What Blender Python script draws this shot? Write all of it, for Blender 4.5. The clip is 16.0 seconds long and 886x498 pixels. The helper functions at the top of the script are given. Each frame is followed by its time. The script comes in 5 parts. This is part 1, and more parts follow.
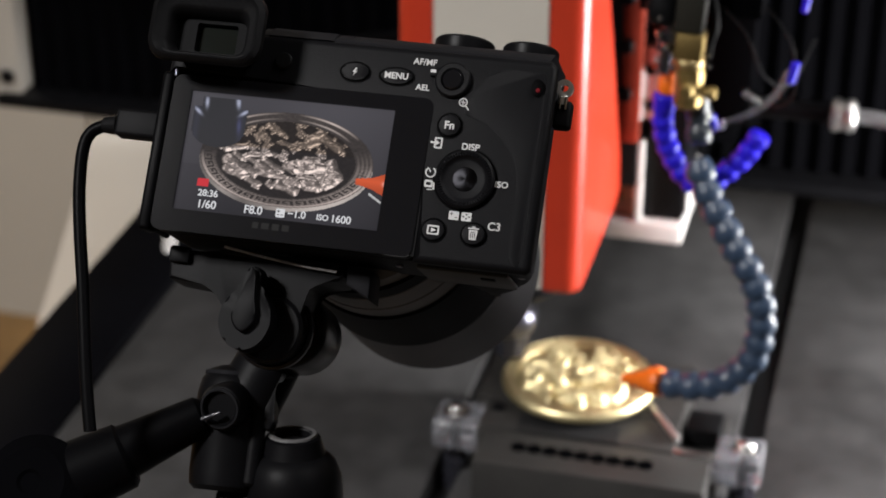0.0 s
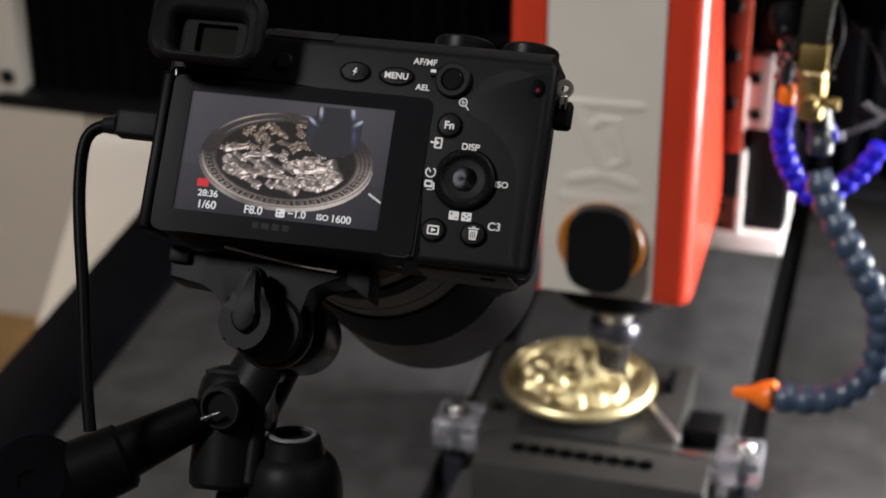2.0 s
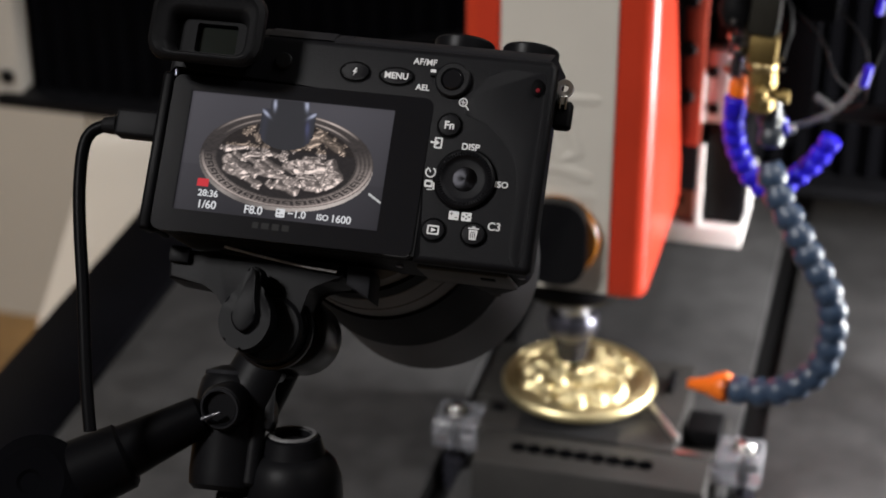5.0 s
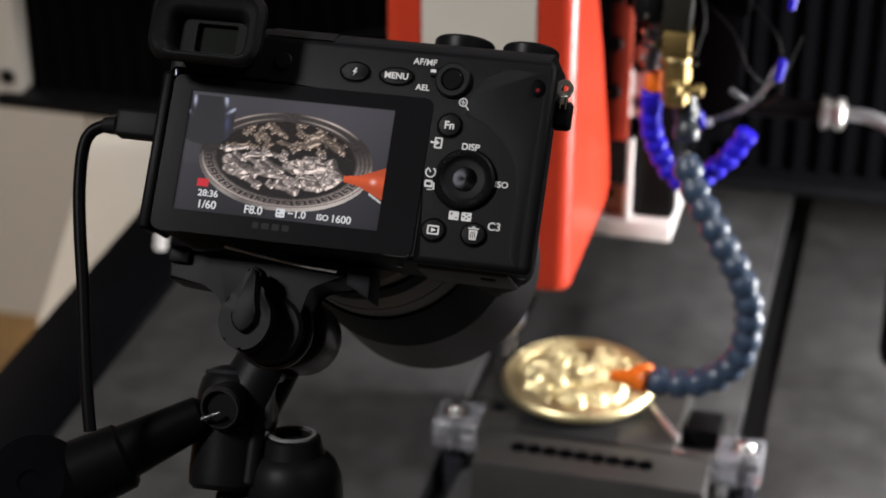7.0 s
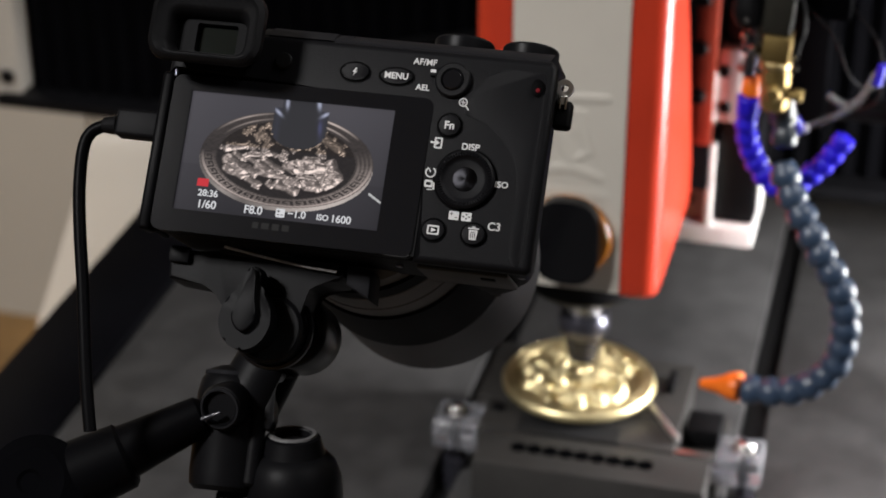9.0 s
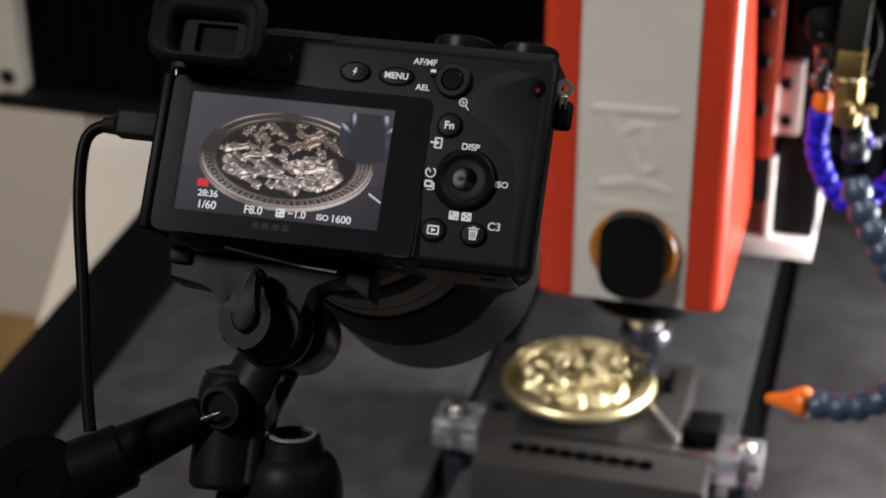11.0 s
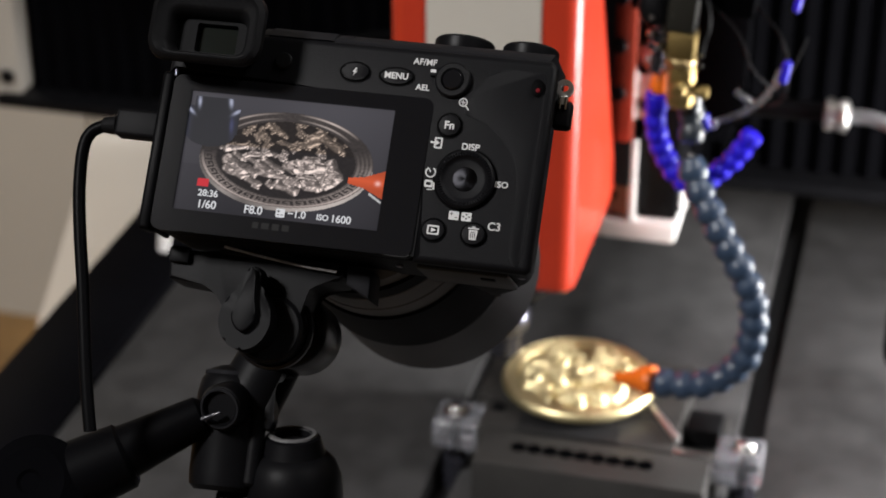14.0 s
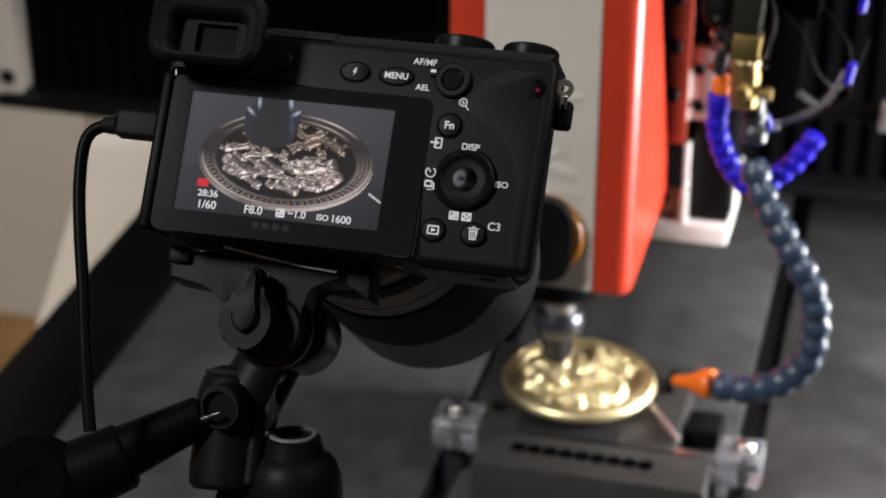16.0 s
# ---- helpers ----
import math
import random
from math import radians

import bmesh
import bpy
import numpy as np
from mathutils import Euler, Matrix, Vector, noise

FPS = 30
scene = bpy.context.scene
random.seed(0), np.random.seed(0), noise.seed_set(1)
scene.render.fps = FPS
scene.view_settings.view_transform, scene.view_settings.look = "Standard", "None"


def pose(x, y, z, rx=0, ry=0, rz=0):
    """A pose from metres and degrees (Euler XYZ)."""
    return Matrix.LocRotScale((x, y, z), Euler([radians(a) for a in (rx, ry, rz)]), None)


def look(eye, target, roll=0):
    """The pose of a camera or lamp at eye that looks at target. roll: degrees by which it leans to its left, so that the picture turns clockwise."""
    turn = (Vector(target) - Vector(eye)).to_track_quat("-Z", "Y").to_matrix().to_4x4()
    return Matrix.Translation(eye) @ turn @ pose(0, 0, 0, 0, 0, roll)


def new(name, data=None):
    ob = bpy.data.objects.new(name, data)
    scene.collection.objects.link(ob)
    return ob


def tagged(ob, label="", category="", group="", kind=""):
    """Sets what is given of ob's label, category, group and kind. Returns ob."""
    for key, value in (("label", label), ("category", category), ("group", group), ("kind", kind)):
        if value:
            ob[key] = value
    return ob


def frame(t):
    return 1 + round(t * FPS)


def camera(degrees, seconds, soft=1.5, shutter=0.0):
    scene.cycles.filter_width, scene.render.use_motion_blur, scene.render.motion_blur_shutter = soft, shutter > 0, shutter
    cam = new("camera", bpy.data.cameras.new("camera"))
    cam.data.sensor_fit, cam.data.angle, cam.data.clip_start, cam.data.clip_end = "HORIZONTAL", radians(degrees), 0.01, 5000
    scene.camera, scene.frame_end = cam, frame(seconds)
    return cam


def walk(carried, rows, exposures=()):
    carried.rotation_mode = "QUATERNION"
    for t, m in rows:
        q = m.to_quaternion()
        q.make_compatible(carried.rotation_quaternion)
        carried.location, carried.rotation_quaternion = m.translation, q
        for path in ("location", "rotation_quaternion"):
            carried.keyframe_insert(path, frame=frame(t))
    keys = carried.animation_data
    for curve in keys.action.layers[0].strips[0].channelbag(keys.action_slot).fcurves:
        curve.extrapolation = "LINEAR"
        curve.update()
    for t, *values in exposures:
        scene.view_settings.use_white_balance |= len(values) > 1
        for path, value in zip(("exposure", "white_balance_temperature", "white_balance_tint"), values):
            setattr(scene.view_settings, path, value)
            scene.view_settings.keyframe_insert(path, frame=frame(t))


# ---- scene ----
# ---------------------------------------------------------------- camera
EYE = (0.1656, -0.9542, 0.6418)
cam = camera(25.26, 16.0, soft=1.75, shutter=0.5)
cam.data.dof.use_dof = True
cam.data.dof.focus_distance = 0.60
cam.data.dof.aperture_fstop = 15.5
VIEW = pose(*EYE, 90 - 27.855, 0, 14.459) @ pose(0, 0, 0, 0, 0, 0.108)
walk(cam, [(0.0, VIEW), (16.0, VIEW)])

# ---------------------------------------------------------------- light
# faint ambient fill, added to lift the blacks
world = bpy.data.worlds.new("ambient_fill")
scene.world = world
world.use_nodes = True
world.node_tree.nodes["Background"].inputs[0].default_value = (0.9, 0.92, 1.0, 1)
world.node_tree.nodes["Background"].inputs[1].default_value = 0.035
scene.view_settings.exposure = 0.0


def area_lamp(name, eye, target, sx, sy, watts, colour):
    data = bpy.data.lights.new(name, "AREA")
    data.shape, data.size, data.size_y, data.energy, data.color = "RECTANGLE", sx, sy, watts, colour
    ob = new(name, data)
    ob.matrix_world = look(eye, target)
    return ob


# ---------------------------------------------------------------- materials
def material(name, colour, rough=0.5, metal=0.0, scale=60.0, vary=0.15, bump=0.0, bump_scale=400.0, rough_vary=0.1, coat=0.0, spec=0.5):
    m = bpy.data.materials.new(name)
    m.use_nodes = True
    nt = m.node_tree
    b = nt.nodes["Principled BSDF"]
    b.inputs["Metallic"].default_value = metal
    b.inputs["Coat Weight"].default_value = coat
    b.inputs["Specular IOR Level"].default_value = spec
    tc = nt.nodes.new("ShaderNodeTexCoord")
    n1 = nt.nodes.new("ShaderNodeTexNoise")
    n1.inputs["Scale"].default_value, n1.inputs["Detail"].default_value = scale, 6
    n2 = nt.nodes.new("ShaderNodeTexNoise")
    n2.inputs["Scale"].default_value, n2.inputs["Detail"].default_value = scale / 9, 3
    for n in (n1, n2):
        nt.links.new(tc.outputs["Object"], n.inputs["Vector"])
    mix = nt.nodes.new("ShaderNodeMath")
    mix.operation = "ADD"
    nt.links.new(n1.outputs[0], mix.inputs[0]), nt.links.new(n2.outputs[0], mix.inputs[1])
    ramp = nt.nodes.new("ShaderNodeMapRange")
    ramp.inputs[1].default_value, ramp.inputs[2].default_value = 0.7, 1.3
    ramp.inputs[3].default_value, ramp.inputs[4].default_value = 1 - vary, 1 + vary
    nt.links.new(mix.outputs[0], ramp.inputs[0])
    mul = nt.nodes.new("ShaderNodeVectorMath")
    mul.operation = "SCALE"
    mul.inputs[0].default_value = colour
    nt.links.new(ramp.outputs[0], mul.inputs["Scale"])
    nt.links.new(mul.outputs[0], b.inputs["Base Color"])
    rr = nt.nodes.new("ShaderNodeMapRange")
    rr.inputs[1].default_value, rr.inputs[2].default_value = 0.3, 0.7
    rr.inputs[3].default_value, rr.inputs[4].default_value = max(rough - rough_vary, 0.02), min(rough + rough_vary, 1)
    nt.links.new(n2.outputs[0], rr.inputs[0])
    nt.links.new(rr.outputs[0], b.inputs["Roughness"])
    if bump:
        n3 = nt.nodes.new("ShaderNodeTexNoise")
        n3.inputs["Scale"].default_value, n3.inputs["Detail"].default_value = bump_scale, 3
        nt.links.new(tc.outputs["Object"], n3.inputs["Vector"])
        bp = nt.nodes.new("ShaderNodeBump")
        bp.inputs["Strength"].default_value, bp.inputs["Distance"].default_value = bump, 0.001
        nt.links.new(n3.outputs[0], bp.inputs["Height"])
        nt.links.new(bp.outputs[0], b.inputs["Normal"])
    return m


def glow(name, colour, strength, attribute=""):
    m = bpy.data.materials.new(name)
    m.use_nodes = True
    nt = m.node_tree
    b = nt.nodes["Principled BSDF"]
    b.inputs["Base Color"].default_value = (0.01, 0.01, 0.012, 1)
    b.inputs["Roughness"].default_value = 0.08
    b.inputs["Specular IOR Level"].default_value = 0.12
    b.inputs["Emission Color"].default_value = (*colour, 1)
    b.inputs["Emission Strength"].default_value = strength
    if attribute:
        a = nt.nodes.new("ShaderNodeAttribute")
        a.attribute_name = attribute
        nt.links.new(a.outputs["Color"], b.inputs["Emission Color"])
    return m


def clear(name, colour, rough=0.15):
    m = bpy.data.materials.new(name)
    m.use_nodes = True
    b = m.node_tree.nodes["Principled BSDF"]
    b.inputs["Base Color"].default_value = (*colour, 1)
    b.inputs["Roughness"].default_value = rough
    b.inputs["Transmission Weight"].default_value = 0.9
    b.inputs["IOR"].default_value = 1.49
    return m


BLACK_PLASTIC = material("black_plastic", (0.0042, 0.0042, 0.005), 0.5, bump=0.12, bump_scale=2600, vary=0.12, spec=0.08)
BLACK_GRIP = material("black_grip", (0.0058, 0.0058, 0.0064), 0.6, bump=0.25, bump_scale=3200, vary=0.15, spec=0.1)
BLACK_RUBBER = material("black_rubber", (0.0045, 0.0045, 0.005), 0.6, vary=0.15, bump=0.1, bump_scale=900, spec=0.07)
BLACK_GLOSS = material("black_gloss", (0.006, 0.006, 0.007), 0.09, vary=0.05, rough_vary=0.02, spec=0.2)
BLACK_PAINT = material("black_paint", (0.0045, 0.0045, 0.0052), 0.42, vary=0.2, bump=0.04, bump_scale=700, spec=0.08)
LENS_GREY = material("lens_grey", (0.10, 0.099, 0.10), 0.5, vary=0.12, spec=0.25)
HOOD_GREY = material("hood_grey", (0.052, 0.051, 0.054), 0.5, vary=0.12, spec=0.2)
# dark grey plastic, lightened to carry the bounce light from the bed
BASE_BOUNCE_GREY = material("base_bounce_grey", (0.034, 0.033, 0.031), 0.5, vary=0.2, scale=200, spec=0.2)
# pale grey that paints the highlight on the clamp lip
HIGHLIGHT_GREY = material("highlight_grey", (0.32, 0.315, 0.32), 0.4, vary=0.5, scale=900, spec=0.4)
FOCUS_BLACK = material("focus_black", (0.0045, 0.0045, 0.005), 0.6, vary=0.15, spec=0.05)
ARM_BLACK = material("arm_black", (0.0016, 0.0016, 0.002), 0.42, vary=0.2, bump=0.05, bump_scale=900, spec=0.04)
BRACKET_BLACK = material("bracket_black", (0.0034, 0.0034, 0.004), 0.42, vary=0.2, bump=0.05, bump_scale=1200, spec=0.075)
BRACKET_GLOSS = material("bracket_gloss", (0.0036, 0.0036, 0.0042), 0.28, vary=0.2, bump=0.03, bump_scale=1200, spec=0.16)
BELLOWS_BLACK = material("bellows_black", (0.0014, 0.0014, 0.0018), 0.85, vary=0.3, scale=20, spec=0.012)
GUARD_BLACK = material("guard_black", (0.0026, 0.0026, 0.0036), 0.5, vary=0.25, scale=25, spec=0.06)
MARK_WHITE = material("mark_white", (0.5, 0.5, 0.5), 0.5, vary=0.03)
TUBE_GREY = material("tube_grey", (0.22, 0.22, 0.23), 0.35, vary=0.05)
# near-black for shade drawn round buttons and covers; also the sensor window
RECESS = material("recess_black", (0.0012, 0.0012, 0.0014), 0.6, vary=0.1, spec=0.02)
MARK_GREY = material("mark_grey", (0.014, 0.014, 0.014), 0.6, vary=0.03, spec=0.1)
RED_PAINT = material("red_paint", (0.54, 0.042, 0.016), 0.33, vary=0.07, scale=30, rough_vary=0.05, spec=0.45, coat=0.08)
RED_DULL = material("red_plate_paint", (0.28, 0.04, 0.021), 0.5, vary=0.25, scale=60, spec=0.2)
RED_PLATE = material("red_plate_worn", (0.30, 0.12, 0.095), 0.4, metal=0.3, vary=0.25, scale=60, spec=0.3)
DARK_OLIVE = material("dark_olive_block", (0.022, 0.021, 0.017), 0.5, vary=0.2, scale=90, spec=0.2)
CREAM = material("cream_paint", (0.83, 0.78, 0.69), 0.42, vary=0.04, scale=12)
CREAM_PANEL = material("cream_panel", (0.62, 0.585, 0.52), 0.45, vary=0.03, scale=40, bump=0.1, bump_scale=900)
WALL_PAINT = material("wall_paint", (0.58, 0.54, 0.47), 0.8, vary=0.05, scale=3, bump=0.2, bump_scale=150)
WOOD = material("wood_floor", (0.3, 0.17, 0.06), 0.45, vary=0.3, scale=14)
BED_GREY = material("bed_grey", (0.047, 0.046, 0.0465), 0.5, metal=0.0, vary=0.42, scale=45, bump=0.35, bump_scale=500)
SLOT_BLACK = material("slot_black", (0.008, 0.008, 0.009), 0.6, vary=0.2)
STEEL = material("steel", (0.62, 0.61, 0.6), 0.26, metal=1.0, vary=0.08)
DARK_STEEL = material("dark_steel", (0.1, 0.1, 0.125), 0.28, metal=0.85, vary=0.15)
FIXTURE = material("fixture_aluminium", (0.040, 0.038, 0.036), 0.45, metal=0.3, vary=0.18, scale=50, bump=0.2, bump_scale=600)
BRIGHT_STEEL = material("bright_steel", (0.8, 0.78, 0.76), 0.42, metal=1.0, vary=0.06)
NUT_BLACK = material("black_oxide", (0.02, 0.02, 0.026), 0.24, vary=0.1, spec=0.4)
FIXTURE_STEP = material("fixture_step", (0.044, 0.042, 0.040), 0.45, metal=0.3, vary=0.18, scale=50, bump=0.2, bump_scale=600)
# the gantry's cream at about half: the end plate's shade as colour
CREAM_SHADED = material("cream_shaded", (0.40, 0.375, 0.33), 0.5, vary=0.04, scale=12)
TOP_BLACK = material("top_black", (0.010, 0.010, 0.0115), 0.6, vary=0.12, spec=0.05)
BRASS_BRIGHT = material("polished_brass", (0.62, 0.48, 0.24), 0.35, metal=1.0, vary=0.06)
BRASS = material("brass", (0.33, 0.24, 0.095), 0.55, metal=1.0, vary=0.12)
GOLD = material("medal_brass", (0.70, 0.60, 0.34), 0.42, metal=1.0, vary=0.12, scale=300, bump=0.12, bump_scale=1500)
WHITE_PAINT = material("white_paint", (0.82, 0.8, 0.78), 0.3, vary=0.03)
PINK_PLATE = material("bracket_plate", (0.40, 0.33, 0.32), 0.35, metal=0.3, vary=0.08)
HOSE_GREY = material("hose_grey_blue", (0.033, 0.055, 0.097), 0.38, vary=0.12)
HOSE_BLUE = material("hose_blue", (0.021, 0.010, 0.64), 0.42, vary=0.1, spec=0.35)
ORANGE = material("nozzle_orange", (0.85, 0.17, 0.012), 0.35, vary=0.05)
AMBER = material("amber", (0.36, 0.13, 0.013), 0.3, vary=0.15)
ACRYLIC = clear("acrylic", (0.88, 0.90, 0.97), 0.2)
LEVER_CLEAR = clear("lever_clear", (0.55, 0.57, 0.6), 0.2)
GLASS_DARK = material("eyepiece_glass", (0.006, 0.008, 0.007), 0.06, vary=0.02, rough_vary=0.02)
HOSE_DARK = material("hose_smoky", (0.02, 0.026, 0.036), 0.4, vary=0.08, coat=0.08)
# unseen walls and ceiling, darkened to cut bounce light on the blacks
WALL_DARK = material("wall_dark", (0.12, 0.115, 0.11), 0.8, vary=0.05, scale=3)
CEILING_DIMMED = material("ceiling_grey", (0.3, 0.295, 0.285), 0.85, vary=0.03, scale=4)
LAMP_GLOW = glow("lamp_glow", (1.0, 0.96, 0.9), 3.0)


# ---------------------------------------------------------------- mesh helpers
def finish(name, bm, mat, parent=None, label="", smooth=True, angle=35):
    bmesh.ops.recalc_face_normals(bm, faces=bm.faces[:])
    me = bpy.data.meshes.new(name)
    for f in bm.faces:
        f.smooth = smooth
    if smooth:
        for e in bm.edges:
            if len(e.link_faces) == 2 and e.calc_face_angle(0) > radians(angle):
                e.smooth = False
    bm.to_mesh(me)
    bm.free()
    me.materials.append(mat)
    ob = new(name, me)
    if parent is not None:
        ob.parent = parent
    if label:
        ob["label"] = label
    return ob


def part(name, bm, material_, parent, label="", angle=35):
    return finish(name, bm, material_, parent, label, True, angle)


def thing(name, m, label, category, group="", kind=""):
    ob = new(name)
    ob.matrix_basis = m
    ob.empty_display_size = 0.02
    return tagged(ob, label, category, group, kind)


def box(x0, x1, y0, y1, z0, z1, bevel=0.0, seg=2, m=None, bm=None):
    out = bm or bmesh.new()
    b = bmesh.new()
    bmesh.ops.create_cube(b, size=1.0)
    for v in b.verts:
        v.co = Vector((x0 + (v.co.x + 0.5) * (x1 - x0), y0 + (v.co.y + 0.5) * (y1 - y0), z0 + (v.co.z + 0.5) * (z1 - z0)))
    if bevel:
        bmesh.ops.bevel(b, geom=b.edges[:], offset=bevel, segments=seg, affect="EDGES", profile=0.5)
    if m is not None:
        bmesh.ops.transform(b, matrix=m, verts=b.verts)
    return merge(out, b)


def merge(a, b):
    me = bpy.data.meshes.new("tmp")
    b.to_mesh(me)
    b.free()
    a.from_mesh(me)
    bpy.data.meshes.remove(me)
    return a


def along(p, q):
    """Frame with its z axis from p to q, origin at p."""
    d = Vector(q) - Vector(p)
    return Matrix.Translation(p) @ d.to_track_quat("Z", "Y").to_matrix().to_4x4()


def lathe(profile, m=None, seg=40, bm=None, start=0.0, end=2 * math.pi):
    """profile: (radius, height) rows, spun round z."""
    out = bm or bmesh.new()
    b = bmesh.new()
    full = abs(end - start - 2 * math.pi) < 1e-6
    n = seg if full else seg + 1
    rings = []
    for r, z in profile:
        if r < 1e-7:
            rings.append([b.verts.new((0, 0, z))])
        else:
            rings.append([b.verts.new((r * math.cos(start + (end - start) * i / seg), r * math.sin(start + (end - start) * i / seg), z)) for i in range(n)])
    for a, c in zip(rings, rings[1:]):
        for i in range(seg):
            j = (i + 1) % n
            if len(a) == 1 and len(c) == 1:
                continue
            if len(a) == 1:
                b.faces.new((a[0], c[j], c[i]))
            elif len(c) == 1:
                b.faces.new((a[i], a[j], c[0]))
            else:
                b.faces.new((a[i], a[j], c[j], c[i]))
    if m is not None:
        bmesh.ops.transform(b, matrix=m, verts=b.verts)
    return merge(out, b)


def rod(p, q, r, r2=None, bevel=0.0, seg=28, bm=None):
    r2 = r if r2 is None else r2
    h = (Vector(q) - Vector(p)).length
    bv = min(bevel, h / 2)
    prof = [(0, 0), (r - bv, 0), (r, bv), (r2, h - bv), (r2 - bv, h), (0, h)] if bv else [(0, 0), (r, 0), (r2, h), (0, h)]
    return lathe(prof, along(p, q), seg, bm)


def smooth_path(pts, per=6):
    pts = [Vector(p) for p in pts]
    out = []
    for i in range(len(pts) - 1):
        p0, p1, p2, p3 = pts[max(i - 1, 0)], pts[i], pts[i + 1], pts[min(i + 2, len(pts) - 1)]
        for k in range(per):
            t = k / per
            out.append(0.5 * ((2 * p1) + (p2 - p0) * t + (2 * p0 - 5 * p1 + 4 * p2 - p3) * t * t + (3 * p1 - p0 - 3 * p2 + p3) * t ** 3))
    out.append(pts[-1])
    return out


def tube(pts, r, seg=14, per=8, bm=None):
    out = bm or bmesh.new()
    path = smooth_path(pts, per)
    rings = []
    up = Vector((0.3, 0.2, 0.93))
    for i, p in enumerate(path):
        d = (path[min(i + 1, len(path) - 1)] - path[max(i - 1, 0)]).normalized()
        s = d.cross(up).normalized()
        up = s.cross(d).normalized()
        rings.append([out.verts.new(p + r * (s * math.cos(2 * math.pi * k / seg) + up * math.sin(2 * math.pi * k / seg))) for k in range(seg)])
    for a, c in zip(rings, rings[1:]):
        for k in range(seg):
            out.faces.new((a[k], a[(k + 1) % seg], c[(k + 1) % seg], c[k]))
    out.faces.new(rings[0][::-1])
    out.faces.new(rings[-1])
    return out


def prism(outline, z0, z1, bevel=0.0, m=None, bm=None, seg=2):
    """A plate: the outline (x, y) rows raised from z0 to z1."""
    out = bm or bmesh.new()
    b = bmesh.new()
    low = [b.verts.new((x, y, z0)) for x, y in outline]
    high = [b.verts.new((x, y, z1)) for x, y in outline]
    b.faces.new(low[::-1])
    b.faces.new(high)
    for i in range(len(outline)):
        j = (i + 1) % len(outline)
        b.faces.new((low[i], low[j], high[j], high[i]))
    if bevel:
        es = [e for e in b.edges if abs(e.verts[0].co.z - e.verts[1].co.z) < 1e-9]
        bmesh.ops.bevel(b, geom=es, offset=bevel, segments=seg, affect="EDGES", profile=0.5)
    if m is not None:
        bmesh.ops.transform(b, matrix=m, verts=b.verts)
    return merge(out, b)


def rounded(x0, x1, y0, y1, r, n=6):
    rows = []
    for cx, cy, a0 in ((x1 - r, y1 - r, 0), (x0 + r, y1 - r, 90), (x0 + r, y0 + r, 180), (x1 - r, y0 + r, 270)):
        for k in range(n + 1):
            a = radians(a0 + 90 * k / n)
            rows.append((cx + r * math.cos(a), cy + r * math.sin(a)))
    return rows


def flowing(rows, per=5):
    """A closed outline drawn softly through the rows."""
    out, n = [], len(rows)
    for i in range(n):
        p0, p1, p2, p3 = (Vector((*rows[(i + k) % n], 0)) for k in (-1, 0, 1, 2))
        for k in range(per):
            t = k / per
            q = 0.5 * ((2 * p1) + (p2 - p0) * t + (2 * p0 - 5 * p1 + 4 * p2 - p3) * t * t + (3 * p1 - p0 - 3 * p2 + p3) * t ** 3)
            out.append((q.x, q.y))
    return out


def hollow(outer, inner, z0, z1, m=None, bm=None):
    """A frame between two outlines of the same count."""
    out = bm or bmesh.new()
    b = bmesh.new()
    n = len(outer)
    rows = [[b.verts.new((x, y, z)) for x, y in line] for line, z in ((outer, z0), (outer, z1), (inner, z1), (inner, z0))]
    for a, c in zip(rows, rows[1:] + rows[:1]):
        for i in range(n):
            b.faces.new((a[i], a[(i + 1) % n], c[(i + 1) % n], c[i]))
    if m is not None:
        bmesh.ops.transform(b, matrix=m, verts=b.verts)
    return merge(out, b)


def lettering(name, text, size, x, y, z, mat, parent, turn=0.0, bold=0.0, label=""):
    cu = bpy.data.curves.new(name, "FONT")
    cu.body, cu.size, cu.align_x, cu.align_y, cu.extrude, cu.offset = text, size, "CENTER", "CENTER", 0.00008, bold
    tmp = bpy.data.objects.new("tmp", cu)
    scene.collection.objects.link(tmp)
    bpy.context.view_layer.update()
    me = bpy.data.meshes.new_from_object(tmp.evaluated_get(bpy.context.evaluated_depsgraph_get()))
    bpy.data.objects.remove(tmp)
    me.materials.clear()
    me.materials.append(mat)
    ob = new(name, me)
    ob.parent = parent
    ob.matrix_basis = pose(x, y, z, 0, 0, turn)
    if label:
        ob["label"] = label
    return ob


# ---------------------------------------------------------------- the room
FLOOR_Z = -0.78


def room():
    floor = finish("floor", box(-3.2, 3.2, -3.2, 1.3, FLOOR_Z - 0.05, FLOOR_Z), WOOD)
    tagged(floor, "brown wooden workshop floor behind the machine", "floor", kind="structure")
    for name, dims, label in (("wall_north", (-3.2, 3.2, 1.3, 1.4), "cream painted wall behind the machine"), ("wall_south", (-3.2, 3.2, -3.3, -3.2), "unseen plain wall, dark grey to cut bounce light"),
                              ("wall_east", (3.2, 3.3, -3.3, 1.4), "unseen plain wall, dark grey to cut bounce light"), ("wall_west", (-3.3, -3.2, -3.3, 1.4), "unseen plain wall, dark grey to cut bounce light")):
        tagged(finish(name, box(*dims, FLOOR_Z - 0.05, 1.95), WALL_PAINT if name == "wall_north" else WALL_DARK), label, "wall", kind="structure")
    tagged(finish("ceiling", box(-3.3, 3.3, -3.3, 1.4, 1.95, 2.0), CEILING_DIMMED), "unseen plain ceiling, greyed to cut bounce light", "ceiling", kind="structure")


# ceiling lights out of view, added to light the room
LAMPS = [((1.15, 0.05), 0.3, 1.4, 30), ((-1.08, -1.62), 0.36, 0.36, 72)]


